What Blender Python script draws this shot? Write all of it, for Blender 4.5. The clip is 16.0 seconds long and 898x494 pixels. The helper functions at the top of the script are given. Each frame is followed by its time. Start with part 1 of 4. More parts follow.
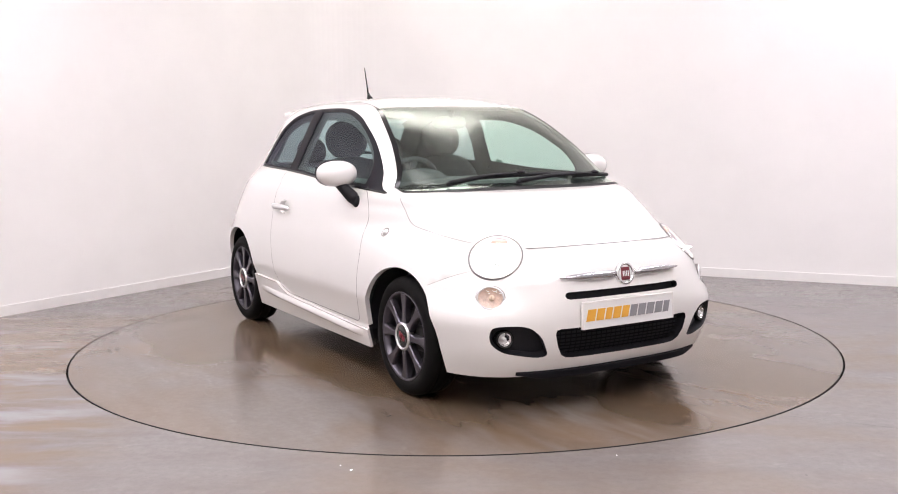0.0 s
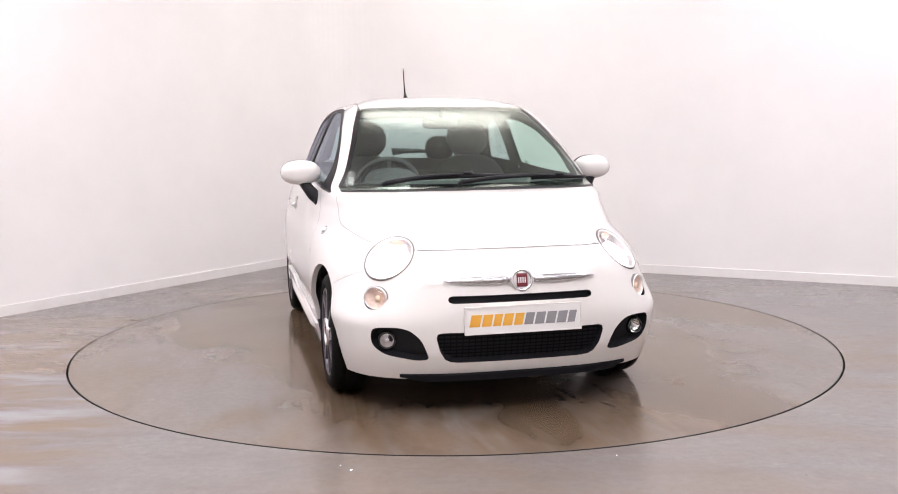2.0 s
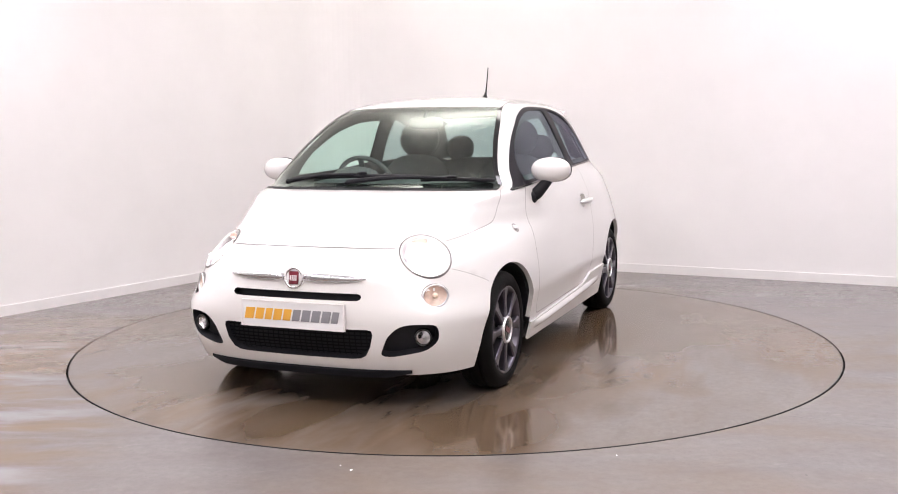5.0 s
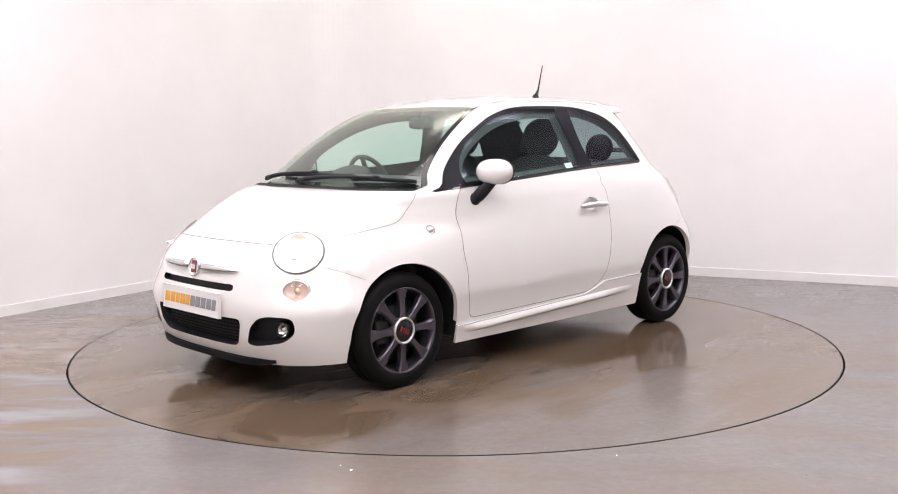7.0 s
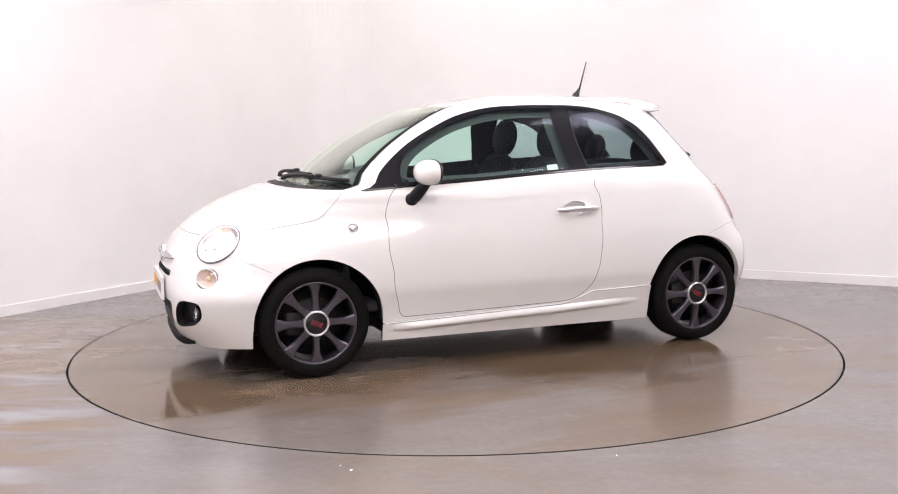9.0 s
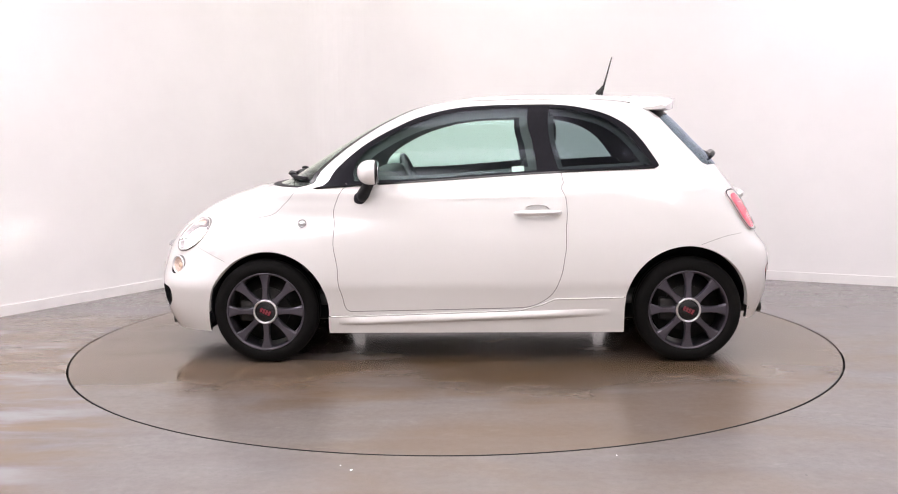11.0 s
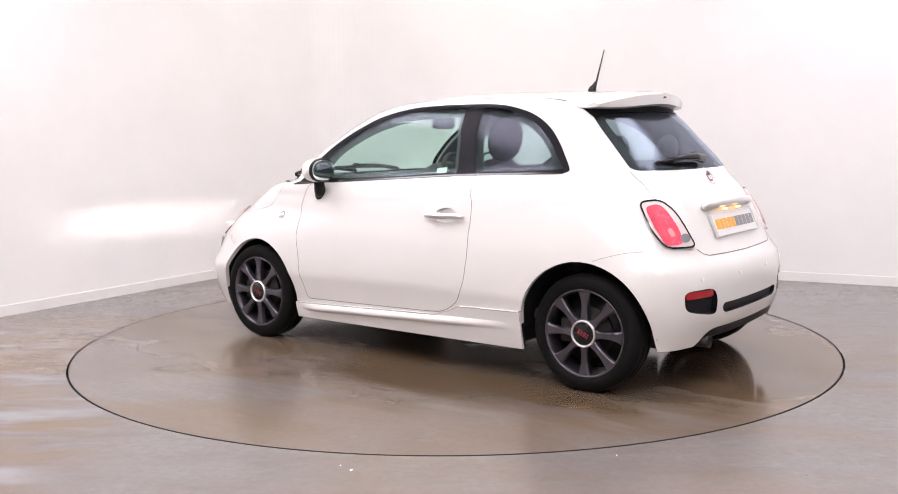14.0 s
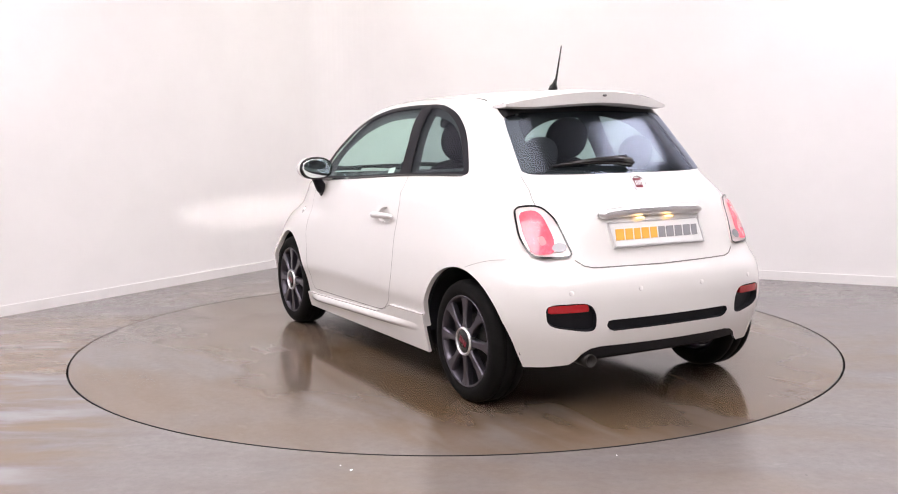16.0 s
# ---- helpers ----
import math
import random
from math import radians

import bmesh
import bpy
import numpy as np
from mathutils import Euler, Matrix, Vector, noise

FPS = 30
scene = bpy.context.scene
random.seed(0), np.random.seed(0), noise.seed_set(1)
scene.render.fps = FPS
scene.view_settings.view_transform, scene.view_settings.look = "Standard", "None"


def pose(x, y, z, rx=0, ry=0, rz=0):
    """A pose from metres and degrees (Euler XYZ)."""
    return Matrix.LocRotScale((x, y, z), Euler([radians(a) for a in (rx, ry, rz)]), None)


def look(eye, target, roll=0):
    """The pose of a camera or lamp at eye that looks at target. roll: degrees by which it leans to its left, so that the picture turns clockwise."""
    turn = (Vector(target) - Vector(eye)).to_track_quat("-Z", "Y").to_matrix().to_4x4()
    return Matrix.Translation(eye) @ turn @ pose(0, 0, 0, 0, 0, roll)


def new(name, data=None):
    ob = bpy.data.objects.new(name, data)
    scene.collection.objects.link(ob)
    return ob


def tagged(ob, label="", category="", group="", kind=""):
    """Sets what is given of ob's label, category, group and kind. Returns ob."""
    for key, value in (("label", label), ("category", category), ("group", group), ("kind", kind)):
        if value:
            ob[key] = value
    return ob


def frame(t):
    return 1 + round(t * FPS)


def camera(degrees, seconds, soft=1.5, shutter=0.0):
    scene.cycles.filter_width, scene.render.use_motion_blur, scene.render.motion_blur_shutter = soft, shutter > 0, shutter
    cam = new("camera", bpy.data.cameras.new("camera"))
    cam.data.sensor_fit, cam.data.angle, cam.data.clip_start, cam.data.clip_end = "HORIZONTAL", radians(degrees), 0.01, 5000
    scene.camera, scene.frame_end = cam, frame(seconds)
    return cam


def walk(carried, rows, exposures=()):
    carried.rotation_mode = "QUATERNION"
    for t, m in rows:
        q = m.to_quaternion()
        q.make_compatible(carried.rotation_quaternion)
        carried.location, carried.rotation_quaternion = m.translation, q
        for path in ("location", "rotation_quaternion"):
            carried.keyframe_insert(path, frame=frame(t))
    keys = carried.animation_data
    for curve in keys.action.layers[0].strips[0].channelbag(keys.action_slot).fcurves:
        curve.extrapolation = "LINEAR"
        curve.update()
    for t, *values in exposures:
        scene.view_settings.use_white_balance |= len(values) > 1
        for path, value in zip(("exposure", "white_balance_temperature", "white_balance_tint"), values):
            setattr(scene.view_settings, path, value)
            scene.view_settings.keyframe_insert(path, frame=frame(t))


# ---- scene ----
from mathutils.geometry import delaunay_2d_cdt
# ---- camera ----
YAWS = [(0.0, -59.12), (0.5, -61.19), (1.0, -65.09), (1.5, -70.16), (2.0, -76.27), (2.5, -81.96), (3.0, -88.01), (3.5, -93.73),
        (4.0, -99.73), (4.5, -105.6), (5.0, -111.5), (5.5, -117.4), (6.0, -123.4), (6.5, -129.26), (7.0, -135.47), (7.5, -141.25),
        (8.0, -147.35), (8.5, -153.04), (9.0, -159.2), (9.5, -164.9), (10.0, -170.6), (10.5, -176.3), (11.0, -182.0), (11.5, -187.64),
        (12.0, -193.65), (12.5, -199.28), (13.0, -205.39), (13.5, -211.03), (14.0, -217.17), (14.5, -222.79), (15.0, -228.87),
        (15.5, -234.52), (16.0, -240.6)]
EYE = Vector((0, -5.94, 1.259))
AIM = EYE + Vector((-math.sin(radians(.271)) * math.cos(radians(-6.718)), math.cos(radians(.271)) * math.cos(radians(-6.718)), math.sin(radians(-6.718))))
STAND = look(EYE, AIM, -.66)
cam = camera(49.18, 16.0, soft=1.0)
walk(cam, [(0.0, STAND), (16.0, STAND)])
DISC = 2.23           # radius of the turntable
CAR_X, CAR_Y = -.137, -.109   # the car's middle, off the turntable's axis

# ---- world and light ----
world = bpy.data.worlds.new("studio_world")
scene.world = world
world.use_nodes = True
world.node_tree.nodes["Background"].inputs[0].default_value = (1, 1, 1, 1)
world.node_tree.nodes["Background"].inputs[1].default_value = 0.15
scene.view_settings.exposure = 0.0
LAMP_POWER = 8.8


# ---- materials ----
def mat(name, colour=(.8, .8, .8), rough=.5, metal=0.0, coat=0.0, emit=None, power=0.0, vary=0.0, scale=8.0, bump=0.0, bump_scale=60.0, spec=.5):
    m = bpy.data.materials.new(name)
    m.use_nodes = True
    nt = m.node_tree
    b = nt.nodes["Principled BSDF"]
    b.inputs["Base Color"].default_value = (*colour, 1)
    b.inputs["Roughness"].default_value = rough
    b.inputs["Metallic"].default_value = metal
    b.inputs["Coat Weight"].default_value = coat
    b.inputs["Coat Roughness"].default_value = .03
    b.inputs["Specular IOR Level"].default_value = spec
    if emit:
        b.inputs["Emission Color"].default_value = (*emit, 1)
        b.inputs["Emission Strength"].default_value = power
    if vary or bump:
        tc = nt.nodes.new("ShaderNodeTexCoord")
    if vary:
        n = nt.nodes.new("ShaderNodeTexNoise")
        n.inputs["Scale"].default_value, n.inputs["Detail"].default_value, n.inputs["Roughness"].default_value = scale, 8, .62
        nt.links.new(tc.outputs["Object"], n.inputs["Vector"])
        r = nt.nodes.new("ShaderNodeMapRange")
        r.inputs["From Min"].default_value, r.inputs["From Max"].default_value = .3, .7
        r.inputs["To Min"].default_value, r.inputs["To Max"].default_value = 1 - vary, 1 + vary
        nt.links.new(n.outputs["Fac"], r.inputs["Value"])
        mx = nt.nodes.new("ShaderNodeMix")
        mx.data_type, mx.blend_type = "RGBA", "MULTIPLY"
        mx.inputs[0].default_value = 1
        mx.inputs[6].default_value = (*colour, 1)
        nt.links.new(r.outputs[0], mx.inputs[7])
        nt.links.new(mx.outputs[2], b.inputs["Base Color"])
        r2 = nt.nodes.new("ShaderNodeMapRange")
        r2.inputs["To Min"].default_value, r2.inputs["To Max"].default_value = max(.02, rough - .5 * vary), min(1, rough + .5 * vary)
        nt.links.new(n.outputs["Fac"], r2.inputs["Value"])
        nt.links.new(r2.outputs[0], b.inputs["Roughness"])
    if bump:
        n2 = nt.nodes.new("ShaderNodeTexNoise")
        n2.inputs["Scale"].default_value, n2.inputs["Detail"].default_value = bump_scale, 6
        nt.links.new(tc.outputs["Object"], n2.inputs["Vector"])
        bp = nt.nodes.new("ShaderNodeBump")
        bp.inputs["Strength"].default_value, bp.inputs["Distance"].default_value = bump, .01
        nt.links.new(n2.outputs["Fac"], bp.inputs["Height"])
        nt.links.new(bp.outputs[0], b.inputs["Normal"])
    return m


def glass(name, tint, gloss=1.0, rough=0.0, sheen=(1, 1, 1)):
    """Thin pane: tinted see-through with the edge-on gloss of its two faces; sheen tints that gloss."""
    m = bpy.data.materials.new(name)
    m.use_nodes = True
    nt = m.node_tree
    nt.nodes.remove(nt.nodes["Principled BSDF"])
    t = nt.nodes.new("ShaderNodeBsdfTransparent")
    t.inputs[0].default_value = (*tint, 1)
    g = nt.nodes.new("ShaderNodeBsdfGlossy")
    g.inputs["Color"].default_value = (*sheen, 1)
    g.inputs["Roughness"].default_value = rough
    lw = nt.nodes.new("ShaderNodeLayerWeight")
    pw = nt.nodes.new("ShaderNodeMath")
    pw.operation = "POWER"
    pw.inputs[1].default_value = 5.0
    nt.links.new(lw.outputs["Facing"], pw.inputs[0])
    ml = nt.nodes.new("ShaderNodeMath")
    ml.operation, ml.use_clamp = "MULTIPLY_ADD", True
    ml.inputs[1].default_value, ml.inputs[2].default_value = 1.5 * gloss, .07 * gloss
    nt.links.new(pw.outputs[0], ml.inputs[0])
    mx = nt.nodes.new("ShaderNodeMixShader")
    nt.links.new(ml.outputs[0], mx.inputs[0])
    nt.links.new(t.outputs[0], mx.inputs[1])
    nt.links.new(g.outputs[0], mx.inputs[2])
    nt.links.new(mx.outputs[0], nt.nodes["Material Output"].inputs[0])
    return m


def concrete(name, base, brown, pale, wet, seed, zone):
    """Worn floor concrete: grey with brown stains, pale dried streaks and glossy damp patches, strongest where zone says."""
    m = bpy.data.materials.new(name)
    m.use_nodes = True
    nt = m.node_tree
    b = nt.nodes["Principled BSDF"]
    tc = nt.nodes.new("ShaderNodeTexCoord")

    def math_node(op, x, y=0.0, clamp=False):
        n = nt.nodes.new("ShaderNodeMath")
        n.operation, n.use_clamp = op, clamp
        for i, v in enumerate((x, y)):
            if isinstance(v, (int, float)):
                n.inputs[i].default_value = v
            else:
                nt.links.new(v, n.inputs[i])
        return n.outputs[0]

    def field(scale, detail, lo, hi, stretch=(1, 1, 1), shift=0.0, dist=0.0):
        mp = nt.nodes.new("ShaderNodeMapping")
        mp.inputs["Scale"].default_value = stretch
        mp.inputs["Location"].default_value = (seed + shift, shift * 1.7, 0)
        nt.links.new(tc.outputs["Object"], mp.inputs["Vector"])
        n = nt.nodes.new("ShaderNodeTexNoise")
        n.inputs["Scale"].default_value, n.inputs["Detail"].default_value = scale, detail
        n.inputs["Roughness"].default_value, n.inputs["Distortion"].default_value = .58, dist
        nt.links.new(mp.outputs[0], n.inputs["Vector"])
        r = nt.nodes.new("ShaderNodeMapRange")
        r.interpolation_type = "SMOOTHSTEP"
        r.inputs["From Min"].default_value, r.inputs["From Max"].default_value = lo, hi
        nt.links.new(n.outputs["Fac"], r.inputs["Value"])
        return r.outputs[0]

    def blend(a, colour, fac):
        mx = nt.nodes.new("ShaderNodeMix")
        mx.data_type = "RGBA"
        nt.links.new(fac, mx.inputs[0])
        if isinstance(a, tuple):
            mx.inputs[6].default_value = (*a, 1)
        else:
            nt.links.new(a, mx.inputs[6])
        mx.inputs[7].default_value = (*colour, 1)
        return mx.outputs[2]

    sep = nt.nodes.new("ShaderNodeSeparateXYZ")
    nt.links.new(tc.outputs["Object"], sep.inputs[0])
    wob = field(.8, 2.5, .2, .8, (1, 1, 1), 14.0, .3)
    if zone == "car":       # spilt water and dirt round the standing car, toned for its contact shade too
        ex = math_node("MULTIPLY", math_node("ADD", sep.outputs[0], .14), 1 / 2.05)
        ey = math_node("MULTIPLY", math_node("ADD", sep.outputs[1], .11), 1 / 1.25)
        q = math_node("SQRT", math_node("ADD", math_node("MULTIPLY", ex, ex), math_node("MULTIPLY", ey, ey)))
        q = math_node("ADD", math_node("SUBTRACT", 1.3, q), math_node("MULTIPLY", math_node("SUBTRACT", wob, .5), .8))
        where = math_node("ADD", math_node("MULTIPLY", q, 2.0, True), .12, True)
    else:                   # the stained strip of floor beside the turntable
        q = math_node("ADD", math_node("MULTIPLY", math_node("ADD", sep.outputs[0], 1.25), -1.5), math_node("MULTIPLY", math_node("SUBTRACT", wob, .5), .5))
        near = math_node("MULTIPLY", math_node("ADD", math_node("MULTIPLY", sep.outputs[1], -1.0), 1.0), 1.2, True)
        where = math_node("ADD", math_node("MULTIPLY", math_node("MULTIPLY", q, 1.0, True), near), .10, True)
    soft = 2.6 if zone == "car" else 6.0
    fine = field(26, 8, .25, .75)
    mid = field(3.2, 8, .3, .75, (1, 1.2, 1), 20.0, .4)
    c = blend(base, tuple(v * .74 for v in base), math_node("MULTIPLY", fine, .55))
    c = blend(c, tuple(v * .62 for v in base), math_node("MULTIPLY", field(70, 5, .52, .78, (1, 1, 1), 61.0), .45))
    c = blend(c, tuple(v * .78 for v in base), math_node("MULTIPLY", mid, .45))
    blot = field(5.0, 7, .45, .80, (.7, 1.5, 1), 27.0, .4)
    c = blend(c, tuple(v * .62 for v in base), math_node("MULTIPLY", blot, .32))
    c = blend(c, tuple(min(1, v * 1.3) for v in base), math_node("MULTIPLY", field(11.0, 8, .60, .74, (.7, 1.4, 1), 33.0, .5), .35))
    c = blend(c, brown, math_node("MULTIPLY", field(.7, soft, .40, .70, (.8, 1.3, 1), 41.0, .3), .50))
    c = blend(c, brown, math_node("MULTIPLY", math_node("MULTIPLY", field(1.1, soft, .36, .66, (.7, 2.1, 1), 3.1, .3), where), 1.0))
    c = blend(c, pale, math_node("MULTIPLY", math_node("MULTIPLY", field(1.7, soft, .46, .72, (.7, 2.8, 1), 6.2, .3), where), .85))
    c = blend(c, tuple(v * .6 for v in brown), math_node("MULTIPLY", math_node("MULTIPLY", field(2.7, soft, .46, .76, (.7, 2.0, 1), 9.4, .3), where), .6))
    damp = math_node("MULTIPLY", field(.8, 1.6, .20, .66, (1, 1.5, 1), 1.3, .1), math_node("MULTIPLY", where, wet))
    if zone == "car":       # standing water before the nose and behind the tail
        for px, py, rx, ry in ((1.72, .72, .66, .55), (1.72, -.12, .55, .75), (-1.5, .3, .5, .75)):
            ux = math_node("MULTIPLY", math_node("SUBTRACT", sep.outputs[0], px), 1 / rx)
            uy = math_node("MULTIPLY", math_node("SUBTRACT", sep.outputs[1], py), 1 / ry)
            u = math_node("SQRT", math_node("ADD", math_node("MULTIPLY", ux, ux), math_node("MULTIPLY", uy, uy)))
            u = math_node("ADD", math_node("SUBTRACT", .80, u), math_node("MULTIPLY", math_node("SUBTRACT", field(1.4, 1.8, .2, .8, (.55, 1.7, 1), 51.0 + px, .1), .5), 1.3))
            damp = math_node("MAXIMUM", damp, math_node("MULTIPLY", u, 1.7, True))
    # damp colour, darkened also for the contact shade under the car
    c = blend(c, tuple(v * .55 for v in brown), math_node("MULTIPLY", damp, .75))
    nt.links.new(c, b.inputs["Base Color"])
    r = nt.nodes.new("ShaderNodeMapRange")
    r.inputs["To Min"].default_value, r.inputs["To Max"].default_value = .255, .10
    nt.links.new(damp, r.inputs["Value"])
    nt.links.new(r.outputs[0], b.inputs["Roughness"])
    bp = nt.nodes.new("ShaderNodeBump")
    bp.inputs["Distance"].default_value = .004
    nt.links.new(math_node("MULTIPLY", math_node("SUBTRACT", 1.0, damp), .06), bp.inputs["Strength"])
    nt.links.new(fine, bp.inputs["Height"])
    nt.links.new(bp.outputs[0], b.inputs["Normal"])
    return m


M_WALL = mat("white_wall_paint", (.84, .82, .812), .75, vary=.03, scale=1.3, bump=.05, bump_scale=90)
M_BASE = mat("white_skirting_paint", (.80, .78, .77), .4, vary=.03, scale=6)
M_CEIL = mat("white_ceiling", (.8, .8, .8), .9, vary=.03, scale=2)
M_FLOOR = concrete("floor_concrete", (.198, .182, .182), (.184, .128, .078), (.275, .27, .29), .25, 2.0, "side")
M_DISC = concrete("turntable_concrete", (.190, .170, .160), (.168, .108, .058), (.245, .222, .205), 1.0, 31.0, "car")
M_GROOVE = mat("dark_groove", (.012, .012, .012), .8)
M_LAMP_FILL = mat("fill_lamp_diffuser", (.9, .9, .9), .5, emit=(1, .93, .955), power=LAMP_POWER)
M_LAMP_DIM = mat("dimmed_lamp_diffuser", (.9, .9, .9), .5, emit=(1, .935, .955), power=LAMP_POWER * .5)
M_LAMP_COOL = mat("cool_lamp_diffuser", (.9, .9, .9), .5, emit=(.98, .925, 1), power=LAMP_POWER * 1.25)
M_LAMP_WARM = mat("warm_lamp_diffuser", (.9, .9, .9), .5, emit=(1, .95, .90), power=LAMP_POWER * .80)
M_CRACK = mat("crack_dirt", (.07, .062, .056), .9)
M_FLECK = mat("dried_paint", (.7, .7, .7), .6)
M_METAL_DARK = mat("worn_steel", (.02, .019, .018), .6, vary=.3, scale=15, spec=.2)
M_METAL = mat("painted_steel", (.6, .6, .6), .4)


# ---- mesh helpers ----
def obj(name, bm, material, smooth=True, parent=None):
    me = bpy.data.meshes.new(name)
    bm.to_mesh(me)
    bm.free()
    if smooth:
        me.polygons.foreach_set("use_smooth", [True] * len(me.polygons))
    me.materials.append(material)
    ob = new(name, me)
    if parent:
        ob.parent = parent
    return ob


def part(name, bm, material, parent, label="", smooth=True):
    ob = obj(name, bm, material, smooth, parent)
    return tagged(ob, label) if label else ob


def join(*bms):
    """Several bmeshes as one."""
    out = bmesh.new()
    for b in bms:
        me = bpy.data.meshes.new("joined")
        b.to_mesh(me)
        b.free()
        out.from_mesh(me)
        bpy.data.meshes.remove(me)
    return out


def box(x0, x1, y0, y1, z0, z1, bevel=0.0, segments=2, bm=None):
    bm = bm or bmesh.new()
    vs = [bm.verts.new((x, y, z)) for x in (x0, x1) for y in (y0, y1) for z in (z0, z1)]
    fs = [bm.faces.new([vs[i] for i in q]) for q in ((0, 1, 3, 2), (4, 6, 7, 5), (0, 4, 5, 1), (2, 3, 7, 6), (0, 2, 6, 4), (1, 5, 7, 3))]
    if bevel:
        es = list({e for f in fs for e in f.edges})
        bmesh.ops.bevel(bm, geom=es, offset=bevel, segments=segments, affect="EDGES", profile=.5)
    return bm


def lathe(profile, n=48, axis="y", centre=(0, 0, 0), bm=None, closed=False, caps=(True, True)):
    """Turn a profile of (radius, height) about an axis."""
    bm = bm or bmesh.new()
    rings = []
    for r, h in profile:
        ring = []
        for i in range(n):
            a = 2 * math.pi * i / n
            c, s = r * math.cos(a), r * math.sin(a)
            p = {"y": (c, h, s), "z": (c, s, h), "x": (h, c, s)}[axis]
            ring.append(bm.verts.new(Vector(p) + Vector(centre)))
        rings.append(ring)
    pairs = list(zip(rings, rings[1:]))
    if closed:
        pairs.append((rings[-1], rings[0]))
    for a, b in pairs:
        for i in range(n):
            bm.faces.new((a[i], a[(i + 1) % n], b[(i + 1) % n], b[i]))
    if not closed:
        for ring, cap in zip((rings[0], rings[-1]), caps):
            if cap:
                bm.faces.new(ring)
    bmesh.ops.recalc_face_normals(bm, faces=bm.faces)
    return bm


def tube(points, radius, n=8, bm=None, ends=True):
    """A round bar along a line of points; radius may be a list."""
    bm = bm or bmesh.new()
    pts = [Vector(p) for p in points]
    rs = radius if isinstance(radius, (list, tuple)) else [radius] * len(pts)
    rings = []
    up = Vector((.013, .027, 1)).normalized()
    for i, p in enumerate(pts):
        d = (pts[min(i + 1, len(pts) - 1)] - pts[max(i - 1, 0)]).normalized()
        u = d.cross(up if abs(d.dot(up)) < .95 else Vector((1, 0, .01))).normalized()
        v = d.cross(u)
        rings.append([bm.verts.new(p + (u * math.cos(2 * math.pi * k / n) + v * math.sin(2 * math.pi * k / n)) * rs[i]) for k in range(n)])
    for a, b in zip(rings, rings[1:]):
        for k in range(n):
            bm.faces.new((a[k], a[(k + 1) % n], b[(k + 1) % n], b[k]))
    if ends:
        bm.faces.new(rings[0]), bm.faces.new(rings[-1])
    bmesh.ops.recalc_face_normals(bm, faces=bm.faces)
    return bm


def blob(rx, ry, rz, m=None, u=20, v=12, power=2.0, bm=None):
    """A rounded body: a superellipsoid."""
    bm = bm or bmesh.new()
    bs = bmesh.ops.create_uvsphere(bm, u_segments=u, v_segments=v, radius=1)["verts"]
    for w in bs:
        k = (abs(w.co.x) ** power + abs(w.co.y) ** power + abs(w.co.z) ** power) ** (-1 / power)
        w.co = Vector((w.co.x * k * rx, w.co.y * k * ry, w.co.z * k * rz))
        if m:
            w.co = m @ w.co
    return bm


# ---- the room ----
NW, NE = Vector((.532, .847, 0)).normalized(), Vector((.896, -.443, 0)).normalized()
PA, PB = Vector((-3.195, .844, 0)), Vector((1.184, 2.897, 0))
den = NW.x * NE.y - NW.y * NE.x
kk = ((PB.x - PA.x) * NE.y - (PB.y - PA.y) * NE.x) / den
CORNER = PA + NW * kk
FILLET = .55


def fillet(a, b):
    """Points of the rounded corner from share a to b of the bend."""
    pts = []
    for i in range(9):
        t = a + (b - a) * i / 8
        p0, p2 = CORNER - NW * FILLET, CORNER + NE * FILLET
        pts.append(p0 * (1 - t) ** 2 + CORNER * 2 * t * (1 - t) + p2 * t ** 2)
    return pts


HEIGHT = 4.2
SW, EAST, SE = PA - NW * 10.2, PB + NE * 7.6, Vector((7.99, -8.3, 0))
SW_END = Vector((SW.x, -8.3, 0))
runs = {"wall_1": [SW] + fillet(0, .5), "wall_2": fillet(.5, 1) + [EAST], "wall_3": [EAST, SE], "wall_4": [SE, Vector((SW.x, -8.3, 0))],
        "wall_5": [Vector((SW.x, -8.3, 0)), SW]}


def strip(points, z0, z1, inner, outer, curve=True):
    """A wall along a line of points (room to the right of it), between two offsets."""
    bm = bmesh.new()
    cols = []
    for i, p in enumerate(points):
        d = (points[min(i + 1, len(points) - 1)] - points[max(i - 1, 0)]).normalized()
        n = Vector((-d.y, d.x, 0))
        cols.append([bm.verts.new(p + n * o + Vector((0, 0, z))) for o, z in ((inner, z0), (inner, z1), (outer, z1), (outer, z0))])
    for a, b in zip(cols, cols[1:]):
        for k in range(4):
            bm.faces.new((a[k], a[(k + 1) % 4], b[(k + 1) % 4], b[k]))
    bm.faces.new(cols[0]), bm.faces.new(cols[-1])
    bmesh.ops.recalc_face_normals(bm, faces=bm.faces)
    return bm


